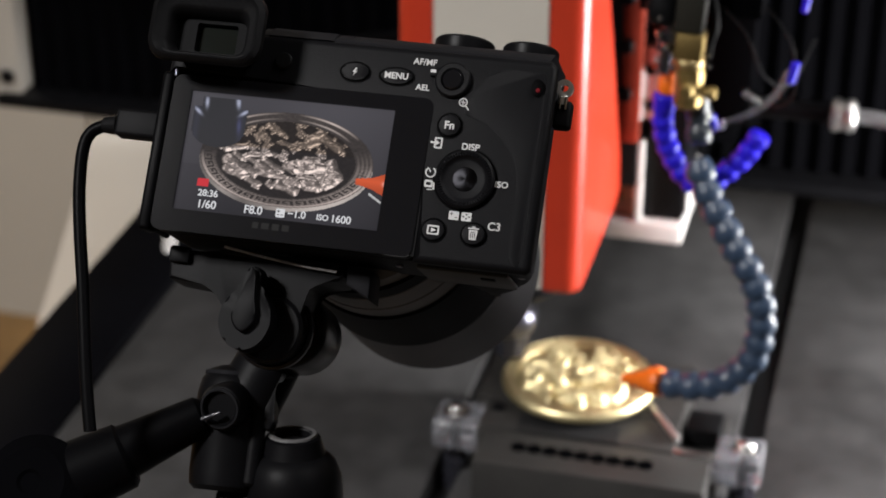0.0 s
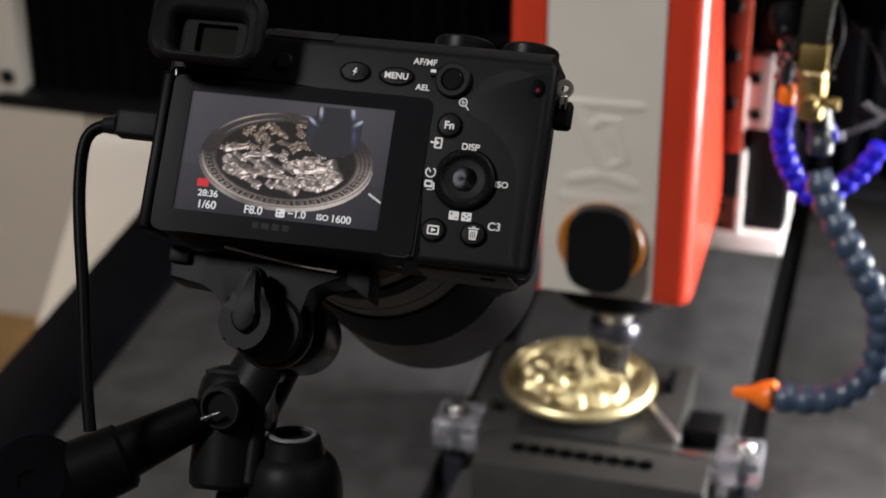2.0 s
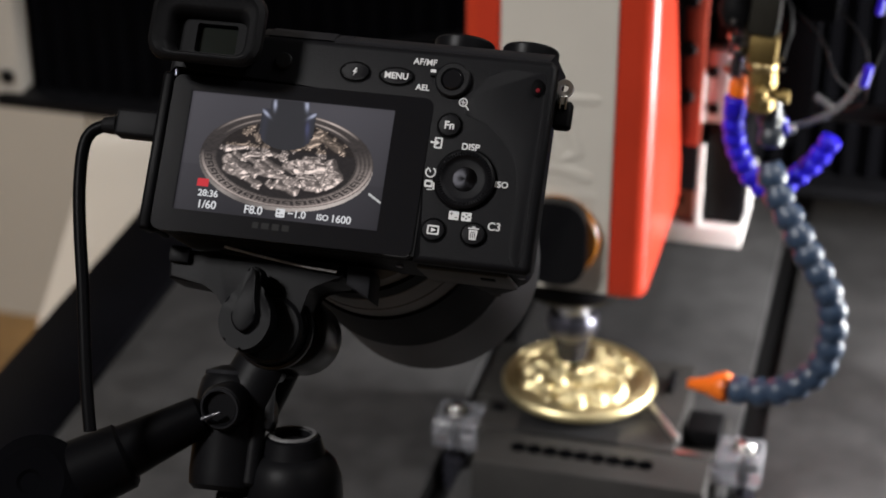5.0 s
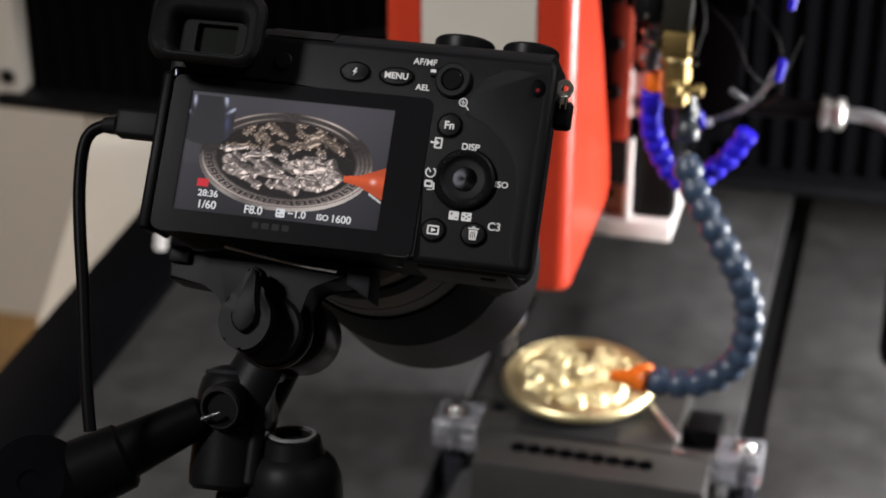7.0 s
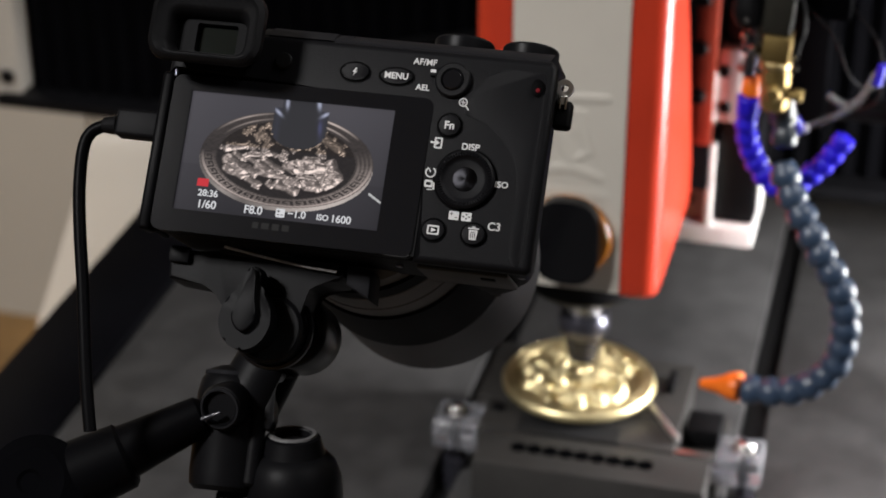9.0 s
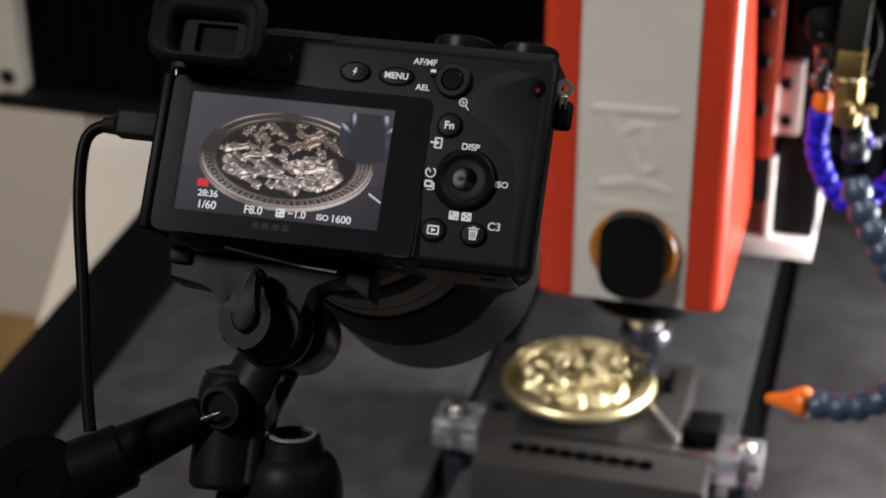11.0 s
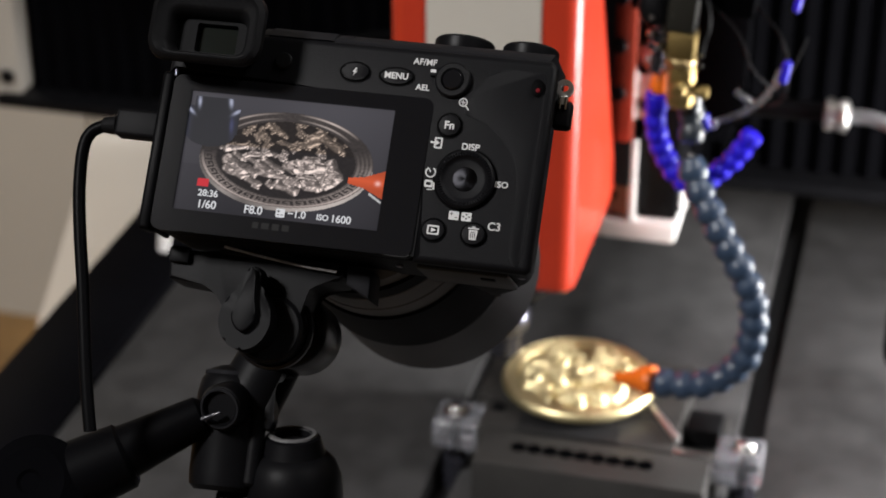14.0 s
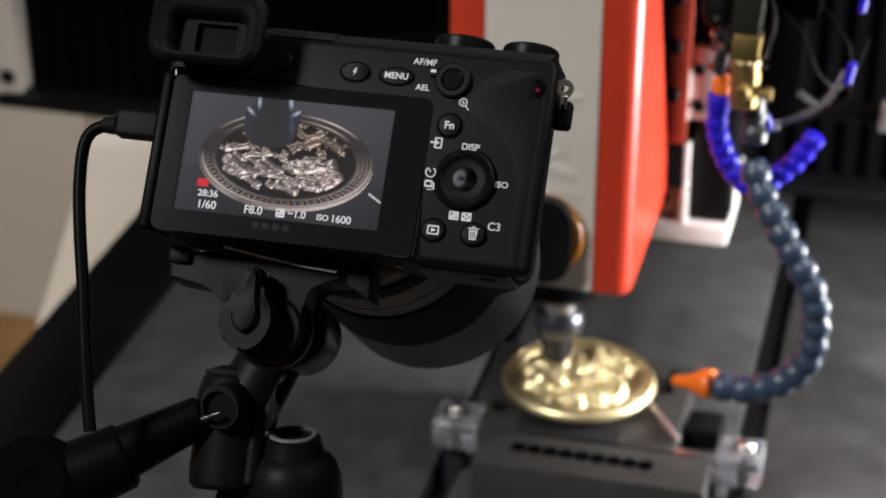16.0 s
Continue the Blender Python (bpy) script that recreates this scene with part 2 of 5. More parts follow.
def ceiling_light(x, y, sx, sy, watts):
    t = thing("ceiling_light", pose(x, y, 1.95), "unseen flat white ceiling light panel, added to light the room", "ceiling light", "ceiling lights")
    part("frame", hollow(rounded(-sx / 2 - 0.02, sx / 2 + 0.02, -sy / 2 - 0.02, sy / 2 + 0.02, 0.01), rounded(-sx / 2, sx / 2, -sy / 2, sy / 2, 0.01), -0.03, 0.0), WHITE_PAINT, t)
    part("diffuser", box(-sx / 2, sx / 2, -sy / 2, sy / 2, -0.02, -0.01), LAMP_GLOW, t, "glowing white diffuser")
    area_lamp("ceiling_lamp", (x, y, 1.925), (x, y, 0), sx, sy, watts, (1.0, 0.98, 0.975))


# ---------------------------------------------------------------- the machine
END_X, LIP_X, LIP_TOP, SCREW = -0.500, -0.521, 0.0330, (-0.510, 0.048)


def machine_bed():
    t = thing("machine_bed", pose(0, 0, 0), "dark grey machine bed with two black slots", "machine bed")
    xs = [-0.30, -0.0755, -0.0605, 0.0895, 0.1045, 0.62]
    for a, b in ((xs[0], xs[1]), (xs[2], xs[3]), (xs[4], xs[5])):
        part("bed_plate", box(a, b, -0.75, 0.62, -0.03, 0.0, 0.0012), BED_GREY, t)
    for a, b in ((xs[1], xs[2]), (xs[3], xs[4])):
        part("slot_channel", box(a - 0.004, b + 0.004, -0.749, 0.619, -0.034, -0.014), SLOT_BLACK, t, "black slot channel")
    part("base", box(-0.30, 0.62, -0.75, 0.62, -0.16, -0.035, 0.004), CREAM, t)
    g = part("side_guard", box(-0.362, -0.301, -0.75, 0.343, -0.16, 0.004, 0.003), GUARD_BLACK, t, "matt black side guard")
    # unseen panel, added to block the work light from the front bed
    part("shade_panel", box(0.300, 0.306, -0.75, -0.026, 0.0, 0.25, 0.001), GUARD_BLACK, t, "unseen matt black panel added to shade the front bed")
    for x in (-0.25, 0.55):
        for y in (-0.68, 0.52):
            part("leg", box(x - 0.04, x + 0.04, y - 0.04, y + 0.04, FLOOR_Z, -0.16, 0.004), CREAM, t)
    return t


def gantry():
    t = thing("gantry", pose(0, 0, 0), "cream machine gantry with a black pleated cover", "gantry")
    leg = [(-0.459, 0.015), (-0.463, -0.045), (-0.519, -0.186), (-0.56, -0.29), (-0.56, -0.3), (-0.303, -0.3), (-0.303, 0.015)]
    m = Matrix(((1, 0, 0, 0), (0, 0, -1, 0.58), (0, 1, 0, 0), (0, 0, 0, 1)))
    part("left_leg", prism(leg, 0.0, 0.235, 0.004, m), CREAM, t)
    part("leg_foot", box(-0.56, -0.303, 0.345, 0.58, FLOOR_Z, -0.3, 0.004), CREAM, t)
    part("right_leg", box(0.63, 0.72, 0.40, 0.58, FLOOR_Z, 0.03, 0.004), CREAM, t)
    part("beam", box(-0.64, 0.80, 0.40, 0.58, 0.032, 0.50, 0.006), CREAM, t)
    end = part("end_plate", box(-0.63, END_X, 0.325, 0.40, LIP_TOP, 0.48, 0.003), CREAM_SHADED, t, "cream end plate, shade put into its colour")
    part("screw", rod((SCREW[0], 0.325, SCREW[1]), (SCREW[0], 0.321, SCREW[1]), 0.0058, bevel=0.001), BLACK_PAINT, end, "dark round screw")
    part("lower_lip", box(LIP_X, 0.62, 0.320, 0.40, LIP_TOP - 0.010, LIP_TOP - 0.0005, 0.002), BLACK_PAINT, t, "black lower lip")
    bm = bmesh.new()
    n, x0, x1 = 150, END_X + 0.001, 0.78
    rows = []
    for i in range(n + 1):
        x = x0 + (x1 - x0) * i / n
        y = 0.340 if i % 2 else 0.345
        rows.append([bm.verts.new((x, y, z)) for z in (LIP_TOP, 0.50)] + [bm.verts.new((x, 0.385, z)) for z in (0.50, LIP_TOP)])
    for a, b in zip(rows, rows[1:]):
        for k in range(4):
            bm.faces.new((a[k], a[(k + 1) % 4], b[(k + 1) % 4], b[k]))
    bm.faces.new(rows[0])
    bm.faces.new(rows[-1][::-1])
    part("pleated_cover", bm, BELLOWS_BLACK, t, "black pleated way cover", angle=10)
    return t


# ---------------------------------------------------------------- the medal
# relief figures, each of rounded limbs: from, to, half width, height
LEFT_RIDER = [(-0.444, 0.682, -0.437, 0.663, 0.044, 0.8), (-0.326, 0.542, -0.362, 0.378, 0.044, 0.9), (-0.318, 0.603, -0.214, 0.737, 0.026, 0.7), (-0.247, 0.732, -0.095, 0.558, 0.031, 0.7), (-0.165, 0.627, -0.024, 0.471, 0.029, 0.6), (-0.488, 0.458, -0.437, 0.545, 0.026, 0.6), (-0.215, 0.303, -0.291, 0.054, 0.048, 0.8), (-0.508, -0.02, -0.183, 0.11, 0.037, 0.8), (-0.715, 0.114, -0.454, 0.218, 0.044, 0.75), (-0.454, 0.226, -0.38, 0.158, 0.035, 0.7), (-0.285, 0.371, -0.243, 0.417, 0.031, 0.6)]
RIGHT_RIDER = [(0.082, 0.783, 0.112, 0.847, 0.026, 0.8), (0.112, 0.847, 0.177, 0.798, 0.026, 0.8), (0.127, 0.553, 0.097, 0.707, 0.033, 0.8), (0.317, 0.741, 0.427, 0.837, 0.031, 0.7), (0.219, 0.489, 0.345, 0.627, 0.055, 0.9), (0.139, 0.318, 0.333, 0.427, 0.044, 0.85), (-0.084, 0.343, 0.228, 0.312, 0.033, 0.7), (-0.053, 0.17, -0.001, 0.02, 0.024, 0.6), (0.395, 0.516, 0.569, 0.365, 0.062, 0.9), (0.555, 0.422, 0.615, 0.313, 0.044, 0.8), (0.365, 0.234, 0.415, 0.203, 0.031, 0.6), (0.057, 0.187, 0.143, 0.24, 0.022, 0.5)]
FALLEN_RIGHT = [(0.107, -0.142, 0.391, -0.058, 0.075, 1.1), (0.04, -0.132, 0.076, -0.186, 0.057, 0.9), (0.241, 0.049, 0.386, 0.04, 0.04, 0.8), (0.511, -0.027, 0.588, -0.245, 0.075, 1.05), (0.485, -0.3, 0.451, -0.503, 0.044, 0.9), (0.592, -0.323, 0.501, -0.487, 0.04, 0.85), (0.149, -0.321, 0.348, -0.321, 0.026, 0.6), (0.268, -0.492, 0.402, -0.511, 0.059, 1), (0.045, -0.448, 0.179, -0.466, 0.051, 0.9), (-0.039, -0.54, 0.142, -0.61, 0.055, 0.95)]
FALLEN_LEFT = [(-0.151, -0.517, -0.103, -0.589, 0.035, 0.7), (-0.279, -0.182, -0.185, -0.293, 0.07, 1), (-0.239, -0.089, -0.055, -0.226, 0.044, 0.8), (-0.429, -0.284, -0.332, -0.348, 0.048, 0.85), (-0.636, -0.119, -0.495, -0.294, 0.075, 1), (-0.672, -0.29, -0.467, -0.408, 0.044, 0.8), (-0.581, 0.016, -0.506, -0.059, 0.04, 0.8), (-0.397, -0.477, -0.26, -0.554, 0.037, 0.7), (-0.203, -0.367, -0.003, -0.376, 0.026, 0.6), (-0.396, -0.061, -0.326, -0.13, 0.035, 0.7)]
RELIEF = []
LATTICE = np.random.RandomState(11).rand(4, 64, 64)


def relief_lumps():
    rnd = random.Random(7)
    RELIEF.extend(LEFT_RIDER + RIGHT_RIDER)
    RELIEF.extend((a, b, c, d, 1.22 * w, top) for a, b, c, d, w, top in FALLEN_LEFT + FALLEN_RIGHT)
    for u0, v0, u1, v1, w, top in LEFT_RIDER + RIGHT_RIDER:
        for _ in range(9):
            k = rnd.random()
            u, v, r = u0 + (u1 - u0) * k + rnd.gauss(0, 0.9 * w), v0 + (v1 - v0) * k + rnd.gauss(0, 1.3 * w), rnd.uniform(0.013, 0.03)
            RELIEF.append((u, v, u + rnd.uniform(-0.02, 0.02), v + rnd.uniform(-0.03, 0.03), r, rnd.uniform(0.7, 1.05)))
    for _ in range(34):
        u, v = rnd.uniform(-0.70, 0.60), rnd.uniform(-0.60, 0.12)
        if u * u + v * v < 0.46:
            a, l = rnd.uniform(-0.9, 0.9), rnd.uniform(0.01, 0.07)
            RELIEF.append((u, v, u + l * math.cos(a), v + l * math.sin(a), rnd.uniform(0.018, 0.04), rnd.uniform(0.35, 0.65)))


def soft_noise(u, v, scale, layer):
    x, y = (u + 1.3) * scale, (v + 1.3) * scale
    i, j = np.floor(x).astype(int), np.floor(y).astype(int)
    fx, fy = x - i, y - j
    fx, fy = fx * fx * (3 - 2 * fx), fy * fy * (3 - 2 * fy)
    g = LATTICE[layer]
    a, b = g[i % 64, j % 64], g[(i + 1) % 64, j % 64]
    c, d = g[i % 64, (j + 1) % 64], g[(i + 1) % 64, (j + 1) % 64]
    return (a * (1 - fx) + b * fx) * (1 - fy) + (c * (1 - fx) + d * fx) * fy


def relief_height(u, v, crisp=0.0):
    """Height of the relief, 0 to about 1.3, over the unit disc (arrays)."""
    wu = u + 0.05 * (soft_noise(u, v, 9, 0) - 0.5)
    wv = v + 0.05 * (soft_noise(u, v, 9, 1) - 0.5)
    h = np.zeros_like(u)
    for u0, v0, u1, v1, w, top in RELIEF:
        # v is stretched, so that limbs seen at a slant keep their width
        du, dv = u1 - u0, (v1 - v0) * 0.6
        k = np.clip(((wu - u0) * du + (wv - v0) * 0.6 * dv) / max(du * du + dv * dv, 1e-6), 0, 1)
        q = ((wu - u0 - k * du) ** 2 + ((wv - v0) * 0.6 - k * dv) ** 2) / (w * w)
        h = np.maximum(h, top * (0.35 + 14 * w) * np.clip(1 - q, 0, 1) ** 0.62)
    fold = 1 - np.abs(2 * soft_noise(wu, wv, 11 + 5 * crisp, 2) - 1)
    fine = 1 - np.abs(2 * soft_noise(wu, wv, 24 + 10 * crisp, 3) - 1)
    h = h * (0.70 - 0.2 * crisp + (0.26 + 0.25 * crisp) * fold + (0.06 + 0.35 * crisp) * fine)
    r, th = np.hypot(u, v), np.arctan2(v, u)
    rim = np.clip((r - 0.81) / 0.012, 0, 1) * np.clip((0.995 - r) / 0.02, 0, 1)
    h = np.where(r > 0.795, 0.55 * rim, h)
    # meander cut into the rim
    k = (th / (2 * math.pi) * 36) % 1.0
    w = (r - 0.835) / 0.115
    band = (w > 0) & (w < 1)
    line = (np.abs(w - 0.12) < 0.09) | ((np.abs(k - 0.12) < 0.09) & (w > 0.1)) | ((np.abs(w - 0.85) < 0.09) & (k < 0.8)) | ((np.abs(k - 0.72) < 0.09) & (w > 0.4)) | ((np.abs(w - 0.45) < 0.09) & (k > 0.38) & (k < 0.8))
    h = np.where(band, 0.38 + 0.22 * line, h)
    h = np.where((r > 0.955) & (r < 0.985), 0.72, h)
    return h


def medal():
    t = thing("medal", pose(0, 0, 0.0455), "round pale gold medal with a horsemen relief and meander rim", "medal")
    R, na, nr = 0.0437, 300, 110
    rr = np.concatenate([np.linspace(0.01, 0.79, nr - 46), np.linspace(0.795, 1.0, 46)])
    aa = np.arange(na) * 2 * math.pi / na
    rad, ang = np.meshgrid(rr, aa, indexing="ij")
    h = relief_height(rad * np.cos(ang), rad * np.sin(ang), 0.8)
    z = 0.0030 + np.where(rad < 0.8, 0.0038, 0.0027) * h
    z = np.where(rad > 0.955, 0.0050 - 0.0026 * ((rad - 0.955) / 0.045) ** 1.6, z)
    verts = [(0, 0, float(z[0].mean()))]
    for i in range(nr):
        for j in range(na):
            verts.append((R * rad[i, j] * math.cos(ang[i, j]), R * rad[i, j] * math.sin(ang[i, j]), float(z[i, j])))
    for zz, s in ((0.0014, 1.006), (0.0004, 1.002), (0.0, 0.985)):
        for j in range(na):
            verts.append((R * s * math.cos(aa[j]), R * s * math.sin(aa[j]), zz))
    faces = [(0, 1 + j, 1 + (j + 1) % na) for j in range(na)]
    for i in range(nr + 2):
        for j in range(na):
            k = (j + 1) % na
            faces.append((1 + i * na + j, 1 + (i + 1) * na + j, 1 + (i + 1) * na + k, 1 + i * na + k))
    faces.append(tuple(1 + (nr + 2) * na + j for j in range(na))[::-1])
    split = 1 + na * (nr - 47)
    for name, chosen, label in (("relief_field", [f for f in faces if max(f) <= split + na - 1], "raised horsemen relief"), ("rim", [f for f in faces if max(f) > split + na - 1], "rim with a meander band")):
        used = sorted({i for f in chosen for i in f})
        slot = {v: i for i, v in enumerate(used)}
        me = bpy.data.meshes.new(name)
        me.from_pydata([verts[i] for i in used], [], [tuple(slot[i] for i in f) for f in chosen])
        for p in me.polygons:
            p.use_smooth = True
        me.materials.append(GOLD)
        ob = new(name, me)
        ob.parent = t
        ob["label"] = label
    return t


# ---------------------------------------------------------------- the fixture under the medal
def fixture():
    t = thing("fixture_block", pose(0, 0, 0), "dull grey aluminium fixture block with a row of holes", "fixture")
    # the rear block carries the medal, the front step has the holes
    part("block", box(-0.056, 0.062, -0.0175, 0.045, 0.0, 0.0395, 0.0012), FIXTURE, t)
    part("block_front", box(-0.0478, 0.062, -0.048, -0.0177, 0.0, 0.0393, 0.0010), FIXTURE, t)
    part("spacer", rod((0, 0, 0.0395), (0, 0, 0.0455), 0.030), FIXTURE, t)
    front = bmesh.new()
    y0, y1, z0, z1 = -0.082, -0.0485, 0.0, 0.0385
    box(-0.0435, 0.083, y0, y1, z0, z1, 0.0012, bm=front)
    step = part("front_step", front, FIXTURE_STEP, t)
    for i in range(9):
        x = -0.021 + 0.0088 * i
        # a black disc on the step, the bore's shade as colour
        part("hole_disc", lathe([(0, 0.0), (0.0040, 0.0), (0.0041, 0.0004), (0.0043, 0.0004), (0.0043, -0.0004)], pose(x, -0.064, z1 + 0.0004), 16), BELLOWS_BLACK, step, "small black disc drawn as the dark of a bore")
    # thin black slab on the block, painting the shade under the rim
    part("rim_shade", box(-0.026, 0.031, -0.0485, -0.034, 0.0396, 0.0402), SLOT_BLACK, t, "black slab drawn as the shade under the rim")
    part("dark_pad", box(0.064, 0.084, -0.016, 0.006, 0.0225, 0.035, 0.002), BLACK_RUBBER, t, "black rubber pad")
    part("ledge", box(0.0625, 0.086, -0.0482, 0.02, 0.0, 0.022, 0.001), FIXTURE, t)
    part("clamp_bar", box(-0.0015, 0.0015, -0.019, 0.019, 0, 0.003, 0.0005, m=pose(0.0530, -0.023, 0.0400, 0, 0, 33)), BRIGHT_STEEL, t, "bright clamp bar")
    part("clamp_foot", box(0.060, 0.084, -0.0465, -0.042, 0.036, 0.0385, 0.0006), STEEL, t)
    part("clamp_foot", box(0.0605, 0.0628, -0.0465, -0.034, 0.036, 0.0385, 0.0006), STEEL, t)
    part("black_stop", box(0.0490, 0.0530, 0.010, 0.028, 0.0396, 0.0455, 0.001), BLACK_PAINT, t, "black edge stop")
    part("screw_head", rod((-0.0405, -0.029, 0.0393), (-0.0405, -0.029, 0.0413), 0.004, bevel=0.0006), BLACK_PAINT, t, "black screw head")
    return t


def clamp(x, y, shift, bolt_x, label):
    t = thing("acrylic_clamp", pose(x, y, 0), label, "clamp", "clear clamps on the bed")
    part("block", box(shift - 0.0130, shift + 0.0130, -0.0135, 0.0135, 0.0175, 0.036, 0.0032, 4), ACRYLIC, t, "clear acrylic block")
    bolt = part("bolt", lathe([(0, 0.0412), (0.0030, 0.0410), (0.0046, 0.0400), (0.0054, 0.0384), (0.0055, 0.0372), (0.0075, 0.0372), (0.0075, 0.0361), (0.0032, 0.0361)], pose(bolt_x, 0, 0), 28), STEEL, t, "bright steel bolt")
    part("socket", lathe([(0, 0.0415), (0.0022, 0.0415), (0.0022, 0.0409), (0, 0.0409)], pose(bolt_x, 0, 0), 6), DARK_STEEL, bolt)
    part("stud", lathe([(0, 0.0361), (0.0032, 0.0361), (0.0032, 0.006), (0.0072, 0.006), (0.0072, -0.014), (0, -0.014)], pose(bolt_x, 0, 0), 24), NUT_BLACK, bolt, "black threaded stud")
    return t


def work_light(sign, x, y, z, width, door, watts):
    """A tall light panel on a drop arm from the gantry, beside the bed, turned to the medal, with an added barn door on
    its front side.
    """
    t = thing("work_light", pose(x, 0.34, 0.30), "upright machine work light hung from the gantry, switched on", "work light")
    half = width / 2
    part("arm", rod((0, 0, 0), (0, y - 0.34, 0.0), 0.006, bevel=0.001), BLACK_PAINT, t)
    part("drop_arm", rod((sign * 0.034, y - 0.34, 0.006), (sign * 0.034, y - 0.34, z - 0.30), 0.006, bevel=0.001), BLACK_PAINT, t)
    aim = look((0, y - 0.34, z - 0.30), (0.05 - x, -0.30, -0.28))
    part("housing", box(-half - 0.005, half + 0.005, -0.095, 0.095, 0.004, 0.03, 0.004, m=aim), BLACK_PAINT, t)
    part("diffuser", box(-half, half, -0.09, 0.09, 0.001, 0.0035, m=aim), LAMP_GLOW, t, "glowing white diffuser")
    # out of view; added to keep this lamp off the camera and near bed
    part("barn_door", box(min(-sign * door, 0), max(-sign * door, 0), y - 0.34 - half - 0.010, y - 0.34 - half - 0.007, z - 0.30 - 0.11, z - 0.30 + 0.24, 0.0008), BLACK_PAINT, t, "unseen black barn door added to keep light off the camera")
    area_lamp("work_lamp", (x - sign * 0.004, y, z), (0.05, 0.04, 0.02), width, 0.18, watts, (1.0, 0.98, 0.98))


# ---------------------------------------------------------------- the travelling spindle head
def hose_bead(r, length):
    """One ball-and-socket segment, along z."""
    return [(0.5 * r, 0), (0.72 * r, 0.03 * length), (0.78 * r, 0.22 * length), (0.90 * r, 0.34 * length), (0.98 * r, 0.46 * length), (r, 0.58 * length), (0.98 * r, 0.80 * length), (0.93 * r, 0.90 * length), (0.62 * r, 1.0 * length), (0, 1.0 * length)]


def bead_line(pts, r, pitch, mat, parent, name="segment"):
    path = smooth_path(pts, 40)
    acc, last, spots = 0.0, path[0], [path[0]]
    for p in path[1:]:
        acc += (p - last).length
        last = p
        if acc >= pitch:
            spots.append(p)
            acc -= pitch
    shared = None
    for a, b in zip(spots, spots[1:]):
        if shared is None:
            ob = part(name, lathe(hose_bead(r, pitch * 1.12), None, 20), mat, parent)
            shared = ob.data
        else:
            ob = new(name, shared)
            ob.parent = parent
        ob.matrix_basis = along(a, b)
    return spots[-1]


def side_cover(sign):
    """Red side cover: a tall deep shell with a rounded front edge and a rear edge that leans forward."""
    bm = bmesh.new()
    xi, xo, yf, r = 0.0304, 0.0508, -0.030, 0.0095
    cross = [(xi, yf + 0.0012), (xi + 0.0012, yf)]
    for k in range(15):
        a = radians(90 * k / 14)
        cross.append((xo - r + r * math.sin(a), yf + r - r * math.cos(a)))
    cross += [(xo, 0.03), (xo, 0.2), (xi, 0.2)]
    levels = [(0.1185, 0.080, 0.0016), (0.1192, 0.083, 0.0006), (0.1205, 0.086, 0.0), (0.125, 0.095, 0.0), (0.148, 0.0915, 0.0), (0.227, 0.0535, 0.0), (0.267, 0.033, 0.0), (0.31, 0.018, 0.0), (0.46, 0.015, 0.0)]
    rows = []
    for z, back, inset in levels:
        rows.append([bm.verts.new((-0.003 + sign * (x - inset * (x > xi + 0.004)), min(y + inset, back), z)) for x, y in cross])
    for a, b in zip(rows, rows[1:]):
        for k in range(len(cross)):
            j = (k + 1) % len(cross)
            bm.faces.new((a[k], a[j], b[j], b[k]))
    bm.faces.new(rows[0])
    bm.faces.new(rows[-1][::-1])
    return bm


def mound(length, width, height, m):
    """A low rounded ridge along x, raised towards -y, with tapered ends."""
    bm = bmesh.new()
    rows = []
    for k, f in ((-0.45, 0.05), (-0.25, 0.7), (0.0, 0.92), (0.3, 1.0)):
        rows.append((k * width, f))
    rows += [(length - x, f) for x, f in rows[::-1]]
    lines = []
    for x, f in rows:
        lines.append([bm.verts.new(m @ Vector((x, -height * f * math.sin(math.pi * j / 10) ** 1.4, -f * width / 2 * math.cos(math.pi * j / 10)))) for j in range(11)])
    for a, b in zip(lines, lines[1:]):
        for j in range(10):
            bm.faces.new((a[j], b[j], b[j + 1], a[j + 1]))
        bm.faces.new((a[10], b[10], b[0], a[0]))
    bm.faces.new(lines[0])
    bm.faces.new(lines[-1][::-1])
    return bm


